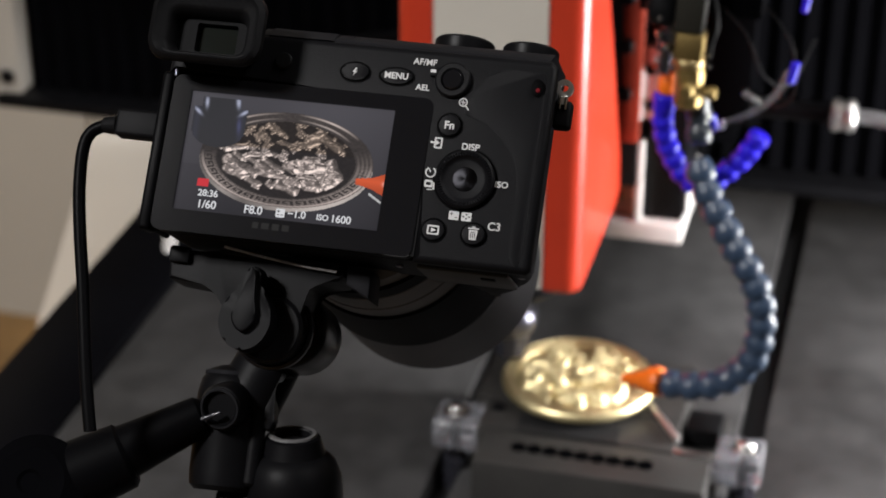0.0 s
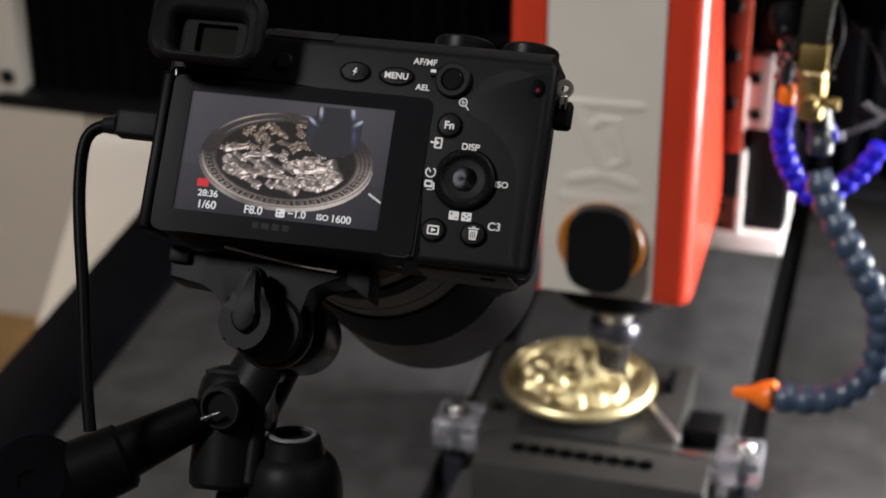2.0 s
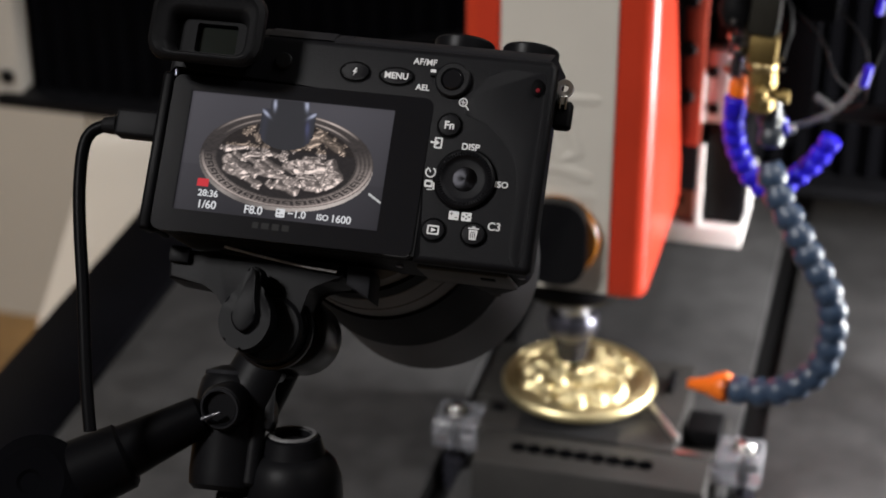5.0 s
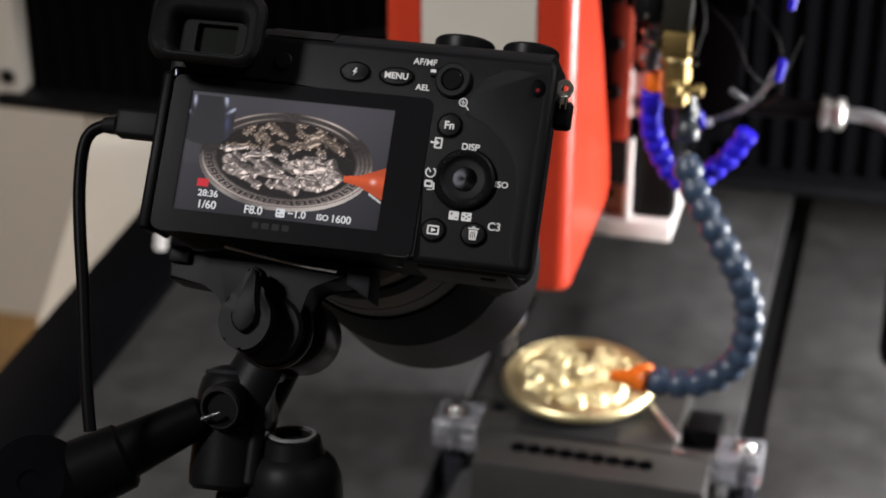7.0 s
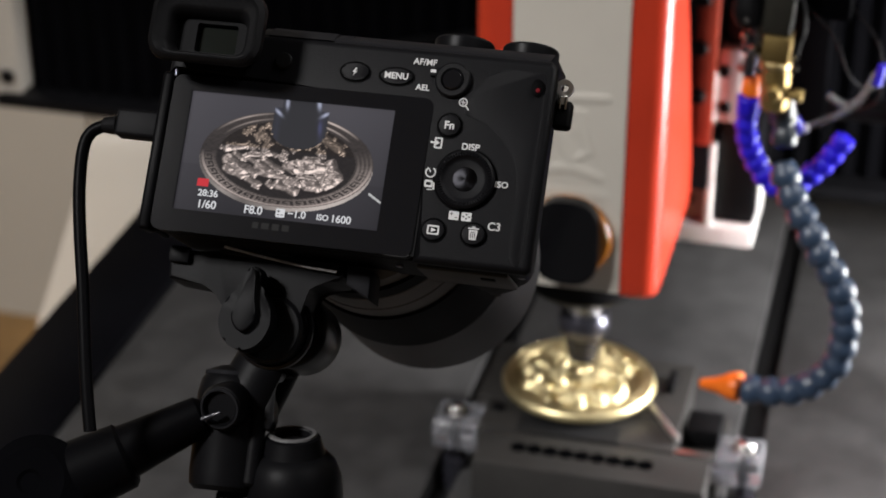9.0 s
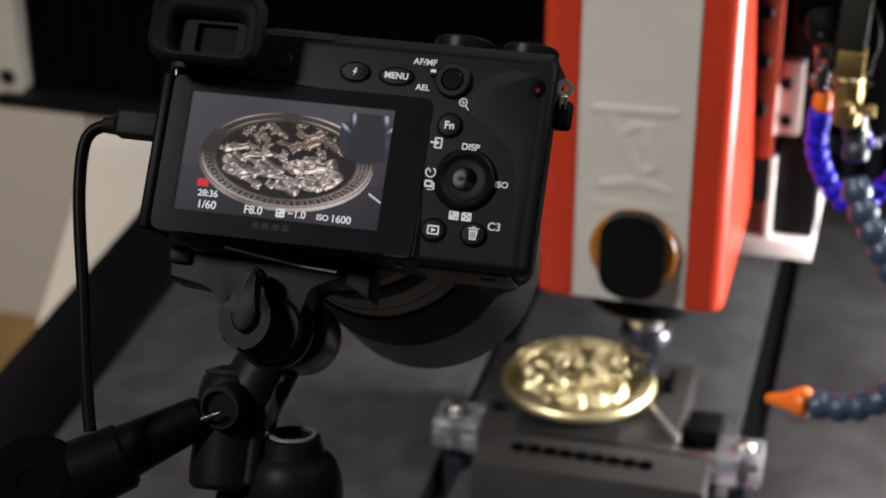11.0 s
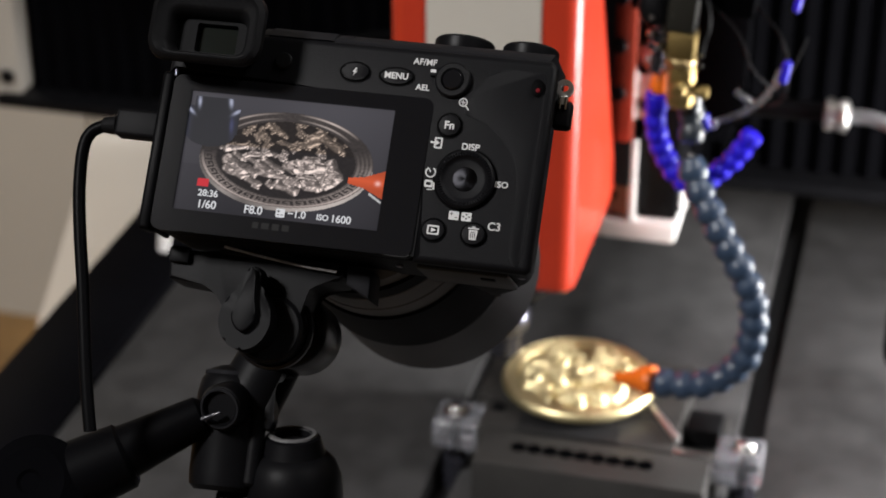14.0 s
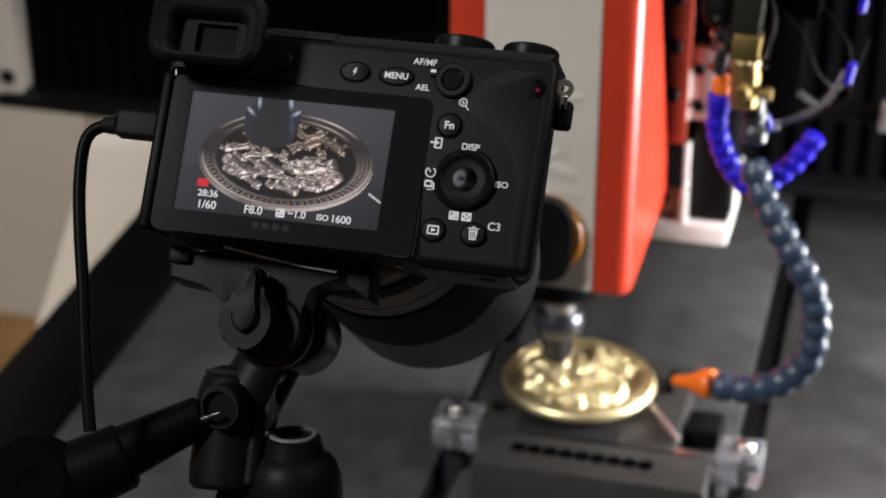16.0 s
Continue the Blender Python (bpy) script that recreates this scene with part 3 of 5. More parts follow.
def spindle_head():
    t = thing("spindle_head", pose(0.03, 0, 0), "red and cream milling spindle head with hoses, travelling sideways", "milling head")
    # cream front panel with a soft crown
    bm = bmesh.new()
    rows = []
    for z in (0.1205, 0.122, 0.46):
        rows.append([bm.verts.new((-0.003 + 0.0302 * math.sin(radians(a)) / math.sin(radians(20)), -0.0303 - (0.00003 if z > 0.121 else 0.0) * math.cos(radians(a * 4.5)), z)) for a in range(-20, 21, 4)] + [bm.verts.new((0.0272, 0.01, z)), bm.verts.new((-0.0332, 0.01, z))])
    n = len(rows[0])
    for a, b in zip(rows, rows[1:]):
        for k in range(n):
            bm.faces.new((a[k], a[(k + 1) % n], b[(k + 1) % n], b[k]))
    bm.faces.new(rows[0])
    bm.faces.new(rows[-1][::-1])
    panel = part("front_panel", bm, CREAM_PANEL, t, "cream front panel with an embossed emblem")
    # embossed emblem of plain strokes and two ridges
    strokes = [((-0.0245, 0.2314), (0.0172, 0.2330), 0.0042), ((-0.0176, 0.2300), (-0.0006, 0.1965), 0.0056), ((-0.0103, 0.2175), (-0.0047, 0.2232), 0.0042), ((-0.0047, 0.2236), (0.0052, 0.2234), 0.0040),
               ((0.0050, 0.2236), (0.0024, 0.2131), 0.0042), ((0.0031, 0.2202), (0.0094, 0.2015), 0.0048), ((0.0094, 0.2022), (-0.0004, 0.1965), 0.0040), ((-0.0188, 0.1884), (-0.0011, 0.1928), 0.0050), ((-0.0011, 0.1928), (0.0148, 0.1880), 0.0050)]
    for (x0, z0), (x1, z1), w in strokes:
        d = Vector((x1 - x0, 0, z1 - z0))
        c, e = d.x / d.length, d.z / d.length
        m = Matrix.Translation((x0, -0.03031, z0)) @ Matrix(((c, 0, -e, 0), (0, 1, 0, 0), (e, 0, c, 0), (0, 0, 0, 1)))
        part("emblem_stroke", mound(d.length, 1.5 * w, 0.0006, m), CREAM_PANEL, panel)
    part("ridge", mound(0.040, 0.0075, 0.00036, Matrix.Translation((-0.0226, -0.03031, 0.1775))), CREAM_PANEL, panel)
    for s in (-1, 1):
        part("side_cover", side_cover(s), RED_PAINT, t, "glossy red side cover")
    part("core", box(-0.0332, 0.0272, 0.0102, 0.084, 0.19, 0.46, 0.002), BLACK_PAINT, t)
    # dark round window with an amber bezel
    cz = 0.153
    m = Matrix(((1, 0, 0, -0.0006), (0, 0, -1, -0.031), (0, 1, 0, cz), (0, 0, 0, 1)))
    ring = part("window_bezel", lathe([(0.0232, -0.001), (0.0238, 0.0), (0.0238, 0.0028), (0.0226, 0.0046), (0.0205, 0.0054), (0.0, 0.0054)], m, 48), AMBER, t, "amber translucent bezel")
    part("window", prism(rounded(-0.0170, 0.0178, -0.0243, 0.0246, 0.0140, 10), 0.0040, 0.0112, 0.0028, m, None, 5), BLACK_GLOSS, ring, "glossy black window")
    # nose, collet nut, cutter
    ax = 0.020
    part("spindle_body", rod((0, ax, 0.105), (0, ax, 0.20), 0.030, bevel=0.001, seg=48), BLACK_PAINT, t)
    part("nose_flange", lathe([(0, 0.094), (0.016, 0.094), (0.031, 0.0975), (0.034, 0.101), (0.034, 0.108), (0.031, 0.112), (0, 0.112)], Matrix.Translation((0, ax, 0)), 56), BLACK_PAINT, t, "black nose flange")
    sx, ax = 0.0022, 0.011
    part("spindle_nose", lathe([(0, 0.078), (0.0102, 0.078), (0.0106, 0.0795), (0.0106, 0.0955), (0, 0.0955)], Matrix.Translation((sx, ax, 0)), 48), STEEL, t, "bright steel spindle nose")
    part("nose_collar", lathe([(0, 0.0690), (0.0112, 0.0690), (0.0136, 0.0712), (0.0147, 0.0740), (0.0150, 0.0775), (0.0146, 0.0810), (0.0132, 0.0835), (0.0110, 0.0845), (0, 0.0845)], Matrix.Translation((sx, ax, 0)), 56), DARK_STEEL, t, "dark polished collar")
    nut = bmesh.new()
    prof = [(0.0, 0.0530), (0.0072, 0.0530), (0.0086, 0.0540), (0.0096, 0.0600), (0.0103, 0.0660), (0.0106, 0.0692), (0.0090, 0.0694)]
    seg = 48
    rings = []
    for r, z in prof:
        rings.append([nut.verts.new((sx + (r - (0.0009 if (r > 0.0094 and k % 6 in (0, 1)) else 0)) * math.cos(2 * math.pi * k / seg), ax + (r - (0.0009 if (r > 0.0094 and k % 6 in (0, 1)) else 0)) * math.sin(2 * math.pi * k / seg), z)) for k in range(seg)] if r else [nut.verts.new((sx, ax, z))])
    for a, b in zip(rings, rings[1:]):
        for k in range(seg):
            j = (k + 1) % seg
            if len(a) == 1:
                nut.faces.new((a[0], b[j], b[k]))
            else:
                nut.faces.new((a[k], a[j], b[j], b[k]))
    part("collet_nut", nut, NUT_BLACK, t, "dark polished collet nut with slots")
    part("cutter", lathe([(0, 0.0502), (0.0004, 0.0504), (0.0016, 0.0515), (0.0016, 0.0530), (0, 0.0530)], Matrix.Translation((sx, ax, 0)), 16), STEEL, t, "small steel cutter")
    # plates beside and behind the covers
    edge = part("red_plate", box(0.0462, 0.0582, 0.0905, 0.096, 0.157, 0.46, 0.001), RED_DULL, t, "dull red edge plate with black screws")
    for z in (0.1885, 0.2180, 0.2475):
        part("screw", rod((0.0492, 0.0905, z), (0.0492, 0.0865, z), 0.0046, bevel=0.0008, seg=16), BLACK_PAINT, edge)
    part("slide_plate", box(-0.05, 0.0575, 0.0965, 0.13, 0.125, 0.46, 0.002), BLACK_PAINT, t)
    br = part("bracket_plate", box(0.0590, 0.0722, 0.098, 0.114, 0.1697, 0.2152, 0.0016), PINK_PLATE, t, "pale metal bracket with two screws")
    for x, z in ((0.0642, 0.1794), (0.0628, 0.202)):
        part("screw", rod((x, 0.098, z), (x, 0.0955, z), 0.0036, bevel=0.0006, seg=16), BLACK_PAINT, br)
    part("bracket_edge", box(0.0566, 0.0588, 0.095, 0.102, 0.1697, 0.203, 0.0006), WHITE_PAINT, br, "bright white edge")
    rail = part("carriage_block", box(0.0610, 0.0850, 0.107, 0.16, 0.1012, 0.40, 0.002), BLACK_PAINT, t, "black carriage block")
    part("white_strip", box(0.0560, 0.0605, 0.100, 0.1065, 0.1012, 0.1535, 0.0008), WHITE_PAINT, rail, "bright white strip")
    part("white_foot", box(0.030, 0.0858, 0.100, 0.16, 0.0888, 0.1010, 0.0012), WHITE_PAINT, rail, "white foot plate")
    part("white_edge", box(0.0855, 0.0868, 0.116, 0.16, 0.1012, 0.122, 0.0005), WHITE_PAINT, rail)
    part("carriage_plate", box(-0.12, 0.10, 0.2505, 0.337, 0.09, 0.40, 0.002), BELLOWS_BLACK, t)
    part("carriage_bridge", box(-0.04, 0.086, 0.16, 0.2505, 0.10, 0.40, 0.002), BELLOWS_BLACK, t)
    part("side_plate", box(0.0440, 0.0557, 0.106, 0.125, 0.1012, 0.1565, 0.001), RED_PLATE, rail, "dull red rear plate")
    part("side_screw", rod((0.0480, 0.106, 0.1462), (0.0480, 0.1025, 0.1462), 0.0036, bevel=0.0006, seg=16), STEEL, rail)
    part("side_screw", rod((0.0465, 0.106, 0.1153), (0.0465, 0.1035, 0.1153), 0.0030, bevel=0.0006, seg=16), BLACK_PAINT, rail)
    lead = part("left_tube", tube([(-0.10, 0.252, 0.15), (-0.16, 0.20, 0.155), (-0.215, 0.145, 0.155), (-0.235, 0.122, 0.143)], 0.0036), BLACK_RUBBER, t, "black tube with a white end sleeve")
    part("white_sleeve", tube([(-0.235, 0.122, 0.143), (-0.239, 0.12, 0.125), (-0.243, 0.12, 0.10), (-0.251, 0.12, 0.05), (-0.2535, 0.12, 0.030)], 0.0043), WHITE_PAINT, lead, "white end sleeve")
    # brass valve and its carrier
    part("hose_carrier", box(0.074, 0.135, -0.040, 0.17, 0.290, 0.320, 0.002), BELLOWS_BLACK, t, "black hose carrier arm")
    vx = 0.1020
    valve = part("valve_body", box(-0.0068, 0.0068, -0.0068, 0.0068, 0.0, 0.0135, 0.0009, m=pose(vx - 0.0002, -0.05, 0.2722, 0, 3, 0)), BRASS, t, "brass valve body")
    part("valve_collar", lathe([(0.003, 0.0), (0.0075, 0.0), (0.0079, 0.0006), (0.0079, 0.0034), (0.0072, 0.0042), (0.003, 0.0042)], pose(vx - 0.0002, -0.05, 0.2680), 32), BRASS_BRIGHT, valve, "polished brass collar")
    part("valve_nut", lathe([(0.003, 0.0), (0.0060, 0.0), (0.0070, 0.0012), (0.0072, 0.010), (0.0074, 0.0180), (0.0068, 0.0215), (0.003, 0.0220)], pose(vx + 0.0004, -0.05, 0.2460), 8), BRASS, valve, "eight-sided brass nut")
    part("valve_plug", lathe([(0, 0.0046), (0.0030, 0.0046), (0.0038, 0.0036), (0.0042, 0.0), (0.0042, -0.004), (0, -0.004)], pose(vx + 0.0004, -0.0572, 0.2575, 90, 0, 0), 24), BRASS, valve, "round brass plug")
    part("valve_stem", lathe([(0, -0.002), (0.0022, -0.002), (0.0022, 0.002), (0.0034, 0.0025), (0.0034, 0.0058), (0.0026, 0.0066), (0, 0.0066)], pose(vx + 0.0078, -0.05, 0.2540, 0, 90, 0), 18), BRASS, valve)
    part("valve_cap", box(-0.0072, 0.0072, -0.0065, 0.0065, 0.0, 0.030, 0.0015, m=pose(vx - 0.0010, -0.049, 0.2860, 0, 4, 0)), DARK_OLIVE, valve, "dull dark fitting block")
    part("valve_knob", lathe([(0, 0.0), (0.005, 0.0), (0.0076, 0.0016), (0.0086, 0.006), (0.0084, 0.011), (0.0062, 0.015), (0, 0.0165)], pose(0.0885, -0.047, 0.2870, -8, -10, 0), 24), BLACK_RUBBER, valve, "round black knob")
    part("pipe_bend", tube([(0.1095, -0.046, 0.305), (0.1125, -0.046, 0.296), (0.1130, -0.045, 0.286), (0.1110, -0.044, 0.278), (0.1100, -0.043, 0.270)], 0.0021, 12), BLACK_RUBBER, valve, "black pipe bend")
    # small steel heads added where the fittings show highlights
    for x, y, z, r in ((0.0868, -0.056, 0.2925, 0.0016), (0.0866, -0.0545, 0.2835, 0.0022), (0.0905, -0.0545, 0.2775, 0.0020), (0.0880, -0.0535, 0.2735, 0.0014), (0.1120, -0.052, 0.2680, 0.0013), (0.1115, -0.052, 0.2735, 0.0011)):
        part("fitting_glint", lathe([(0, 0), (r, 0), (r, 0.002), (0.7 * r, 0.003), (0, 0.0034)], pose(x, y + 0.004, z, 90, 0, 0), 6), STEEL, valve)
    ft = part("fitting", lathe([(0, 0.0), (0.0030, 0.0), (0.0034, 0.004), (0.0034, 0.010), (0.0050, 0.012), (0.0052, 0.019), (0.0040, 0.021), (0.0040, 0.030), (0, 0.030)], pose(0.0885, -0.045, 0.2605, 0, 6, 0), 20), DARK_STEEL, t, "dark pipe fitting with steel rings")
    for z in (0.2725, 0.2805):
        part("fitting_ring", rod((0.0890, -0.045, z), (0.0892, -0.045, z + 0.0022), 0.0058, bevel=0.0008, seg=6), NUT_BLACK, ft)
    part("cross_bar", rod((0.0835, -0.043, 0.2660), (0.0950, -0.043, 0.2645), 0.0017, bevel=0.0004, seg=14), PINK_PLATE, ft, "pale cross bar")
    part("red_ring", rod((0.0866, -0.040, 0.2600), (0.0868, -0.040, 0.2640), 0.0042, bevel=0.001, seg=18), RED_DULL, ft, "dull red ring")
    part("orange_cap", lathe([(0, 0.0), (0.0046, 0.0), (0.0048, 0.001), (0.0048, 0.0066), (0.0036, 0.0084), (0.0028, 0.0105), (0, 0.0105)], pose(0.0898, -0.036, 0.2465, 0, 4, 0), 22), ORANGE, ft, "orange hose end")
    # the blue hose that loops, and the grey-blue hose that ends in an orange nozzle
    blue = part("blue_hose", rod((0.0890, -0.036, 0.238), (0.0893, -0.037, 0.246), 0.0058, bevel=0.0006), HOSE_BLUE, t, "bright blue segmented hose")
    bead_line([(0.0890, -0.034, 0.2415), (0.0884, -0.032, 0.2265), (0.0918, -0.030, 0.2125), (0.0988, -0.030, 0.2000), (0.1066, -0.030, 0.1930), (0.1150, -0.030, 0.1952), (0.1216, -0.030, 0.2021), (0.1306, -0.030, 0.2118), (0.1380, -0.030, 0.2250)], 0.0058, 0.0078, HOSE_BLUE, blue)
    part("blue_connector", rod((0.1505, -0.028, 0.254), (0.1525, -0.028, 0.266), 0.0022, bevel=0.001, seg=18), HOSE_BLUE, t, "small blue connector")
    part("blue_connector", rod((0.1125, -0.036, 0.2365), (0.1150, -0.036, 0.2275), 0.0030, bevel=0.001, seg=18), HOSE_BLUE, t, "small blue connector")
    part("blue_connector", rod((0.1540, -0.028, 0.292), (0.1555, -0.028, 0.302), 0.0018, bevel=0.001, seg=18), HOSE_BLUE, t, "small blue connector")
    grey = part("coolant_hose", rod((0.1075, -0.045, 0.252), (0.108, -0.045, 0.232), 0.0052, bevel=0.001), HOSE_DARK, t, "grey-blue segmented coolant hose")
    pts = [(0.1085, -0.045, 0.236), (0.1095, -0.05, 0.218), (0.1145, -0.055, 0.204), (0.1245, -0.06, 0.190), (0.1325, -0.063, 0.177), (0.1405, -0.065, 0.166), (0.1465, -0.066, 0.154), (0.1495, -0.066, 0.140), (0.1485, -0.066, 0.125), (0.1455, -0.065, 0.112), (0.1375, -0.063, 0.102), (0.1285, -0.061, 0.094), (0.1165, -0.060, 0.090), (0.1045, -0.058, 0.0885), (0.0985, -0.056, 0.088)]
    bead_line([(0.1065, -0.04, 0.246)] + pts[:2], 0.0066, 0.0105, HOSE_DARK, grey)
    bead_line(pts[1:], 0.0078, 0.0108, HOSE_GREY, grey)
    part("nozzle", lathe([(0, 0.0), (0.0078, 0.0), (0.0082, 0.002), (0.0075, 0.006), (0.0055, 0.010), (0.0042, 0.014), (0.0026, 0.0225), (0.0018, 0.0228), (0.0016, 0.0)], along((0.0985, -0.056, 0.088), (0.0765, -0.050, 0.0835)), 24), ORANGE, t, "orange tapered nozzle")
    # air line to the side
    part("air_rod", rod((0.105, 0.12, 0.176), (0.165, 0.12, 0.176), 0.006, bevel=0.001), BLACK_PAINT, t, "black air fitting rod")
    part("air_collar", lathe([(0, 0), (0.0085, 0), (0.0098, 0.0008), (0.0098, 0.0045), (0.0086, 0.0052), (0.0086, 0.0085), (0.0098, 0.0092), (0.0098, 0.0122), (0.0090, 0.0134), (0.0050, 0.0150), (0, 0.0150)], pose(0.166, 0.12, 0.1755, 0, 90, 0), 36), BRIGHT_STEEL, t, "bright steel collar")
    part("air_tube", tube([(0.174, 0.12, 0.1755), (0.195, 0.12, 0.175), (0.21, 0.118, 0.168), (0.222, 0.116, 0.150), (0.226, 0.115, 0.12), (0.226, 0.114, 0.09)], 0.0042), TUBE_GREY, t, "pale plastic air tube")
    part("tube_end", lathe([(0, 0.0), (0.007, 0.002), (0.009, 0.008), (0.009, 0.065), (0.006, 0.07), (0, 0.07)], pose(0.224, 0.11, 0.020), 20), BLACK_RUBBER, t, "black tube end")
    part("air_arm", box(0.0885, 0.12, 0.112, 0.128, 0.165, 0.30, 0.002), BELLOWS_BLACK, t)
    lever = part("clear_lever", tube([(0.1110, -0.028, 0.2215), (0.1175, -0.028, 0.2280), (0.1281, -0.028, 0.2335), (0.1390, -0.028, 0.2412), (0.1453, -0.028, 0.2502), (0.1496, -0.028, 0.2610)], 0.0016, 12), LEVER_CLEAR, t, "bent clear plastic lever")
    part("lever_branch", tube([(0.1278, -0.028, 0.2470), (0.1315, -0.028, 0.2440), (0.1365, -0.028, 0.2412)], 0.0019, 12), LEVER_CLEAR, lever)
    part("lever_pin", rod((0.1180, -0.0305, 0.2275), (0.1180, -0.0255, 0.2275), 0.0018, bevel=0.0004, seg=14), BRIGHT_STEEL, lever, "bright steel pin")
    wire = tube([(0.118, -0.02, 0.31), (0.135, -0.03, 0.295), (0.150, -0.03, 0.275), (0.152, -0.02, 0.245), (0.142, 0.0, 0.228)], 0.0006, 8)
    part("wire", wire, BLACK_RUBBER, t, "thin black wires")
    part("wire", tube([(0.110, -0.04, 0.30), (0.128, -0.045, 0.285), (0.138, -0.04, 0.262), (0.150, -0.02, 0.25), (0.158, 0.02, 0.26)], 0.0006, 8), BLACK_RUBBER, t)
    return t


# ---------------------------------------------------------------- the camera on its bracket
MM = 0.001


def mm(*v):
    return [a * MM for a in v]


SCREEN = (64.5 * MM, 37.35 * MM)


def screen_colours(X, Y):
    """What the screen shows at rest: the medal on a grey plate, under soft light (X, Y in millimetres)."""
    n = X.shape
    rgb = np.zeros((*n, 3))
    shade = 0.046 + 0.016 * (Y / 18.6) + 0.006 * np.sin(X * 0.13)
    rgb[:] = shade[..., None] * np.array([0.99, 0.94, 1.08])
    rgb[Y < -4.5 - 0.02 * X] *= 0.86
    cx, cy, a, b = 0.6, 0.1, 27.3, 14.7
    u, v = (X - cx) / a, (Y - cy) / b
    r = np.hypot(u, v)
    side = np.hypot(u, (Y - cy + 1.2) / b)
    wall = (side < 1.0) & (r >= 1.0) & (v < 0)
    rgb[wall] = np.array([0.50, 0.44, 0.41]) * (0.25 + 0.75 * np.clip(1.15 - 1.2 * np.abs(u[wall] - 0.55), 0, 1) + 0.35 * np.clip(1 - 4 * np.abs(u[wall] + 0.68), 0, 1))[:, None]
    e = 0.004
    h = relief_height(u, v)
    hu = (relief_height(u + e, v) - relief_height(u - e, v)) / (2 * e) * 0.13
    hv = (relief_height(u, v + e) - relief_height(u, v - e)) / (2 * e) * 0.13
    nx, ny, nz = -hu, -hv, np.ones_like(hu)
    ln = np.sqrt(nx * nx + ny * ny + nz * nz)
    nx, ny, nz = nx / ln, ny / ln, nz / ln
    # tilt to the viewer, then a metal response
    d1 = np.clip(nx * -0.35 + ny * 0.70 + nz * 0.62, 0, 1)
    d2 = np.clip(nx * 0.45 + ny * -0.62 + nz * 0.64, 0, 1)
    d3 = np.clip(nx * -0.75 + ny * -0.15 + nz * 0.64, 0, 1)
    body = np.clip(h * 6, 0, 1)
    low = np.clip(0.75 - 1.3 * v, 0.38, 1)
    lum = 0.016 + body * (0.03 + low * (0.12 * d1 ** 3 + 0.60 * d2 ** 4 + 1.3 * d2 ** 20 + 0.9 * d1 ** 20 + 0.5 * d3 ** 14))
    grain = 0.75 + 0.5 * soft_noise(u, v, 40, 1)
    lum = lum * np.where(r < 0.8, grain, 1.0)
    rim = (r >= 0.8) & (r < 1.0)
    lowrim = np.clip(-v * 1.6 + 0.1, 0, 1)
    edge = np.clip(1 - np.abs(np.arctan2(v, u) - 1.05) / 0.45, 0, 1) + 0.55 * np.clip(1 - np.abs(np.arctan2(v, u) - 2.15) / 0.5, 0, 1)
    thin = np.exp(-((r - 0.972) / 0.016) ** 2) + 0.7 * np.exp(-((r - 0.86) / 0.014) ** 2)
    right = np.clip(1 - np.abs(np.arctan2(v, u) + 0.1) / 0.5, 0, 1)
    lum = np.where(rim, (0.026 + 0.02 * np.clip(v, 0, 1)) * grain + 1.3 * lowrim * (0.3 + 0.7 * np.abs(u)) * np.clip(h - 0.43, 0, 1) + 0.60 * edge * thin + 0.11 * right * (0.6 + 0.4 * np.sin(r * 130)) + 0.10 * lowrim * (r > 0.955), lum)
    inside = r < 1.0
    tone = np.array([1.06, 0.88, 0.81])
    rgb[inside] = np.clip(lum[inside], 0.01, 0.9)[:, None] * tone
    warm = inside & (v > 0.2) & (r < 0.8)
    rgb[warm] *= np.array([1.0, 0.92, 0.8])
    line = (np.abs((Y + 7.8) + 0.6 * (X - 28.2)) < 0.35) & (X > 27.6) & (X < 31.9)
    rgb[line] = (0.5, 0.5, 0.5)
    red = (np.abs(X + 24.3) < 1.8) & (np.abs(Y + 9.5) < 1.15)
    rgb[red] = (0.55, 0.03, 0.04)
    return rgb


def picture(name, x0, x1, y0, y1, step, z, colour_of, inside_of, mat, parent, label):
    nx, ny = int(round((x1 - x0) / step)), int(round((y1 - y0) / step))
    X, Y = np.meshgrid(np.linspace(x0, x1, nx + 1), np.linspace(y0, y1, ny + 1), indexing="ij")
    rgb = colour_of(X, Y)
    keep = inside_of(X, Y) if inside_of else np.ones_like(X, bool)
    verts = np.stack([X * MM, Y * MM, np.full_like(X, z * MM)], -1).reshape(-1, 3)
    idx = np.arange((nx + 1) * (ny + 1)).reshape(nx + 1, ny + 1)
    quads = np.stack([idx[:-1, :-1], idx[1:, :-1], idx[1:, 1:], idx[:-1, 1:]], -1)
    ok = keep[:-1, :-1] & keep[1:, :-1] & keep[1:, 1:] & keep[:-1, 1:]
    me = bpy.data.meshes.new(name)
    me.from_pydata(verts.tolist(), [], quads[ok].tolist())
    col = me.color_attributes.new("shown", "FLOAT_COLOR", "POINT")
    data = np.concatenate([rgb.reshape(-1, 3), np.ones((rgb.size // 3, 1))], 1).astype(np.float32)
    col.data.foreach_set("color", data.ravel())
    me.materials.append(mat)
    ob = new(name, me)
    ob.parent = parent
    ob["label"] = label
    return ob


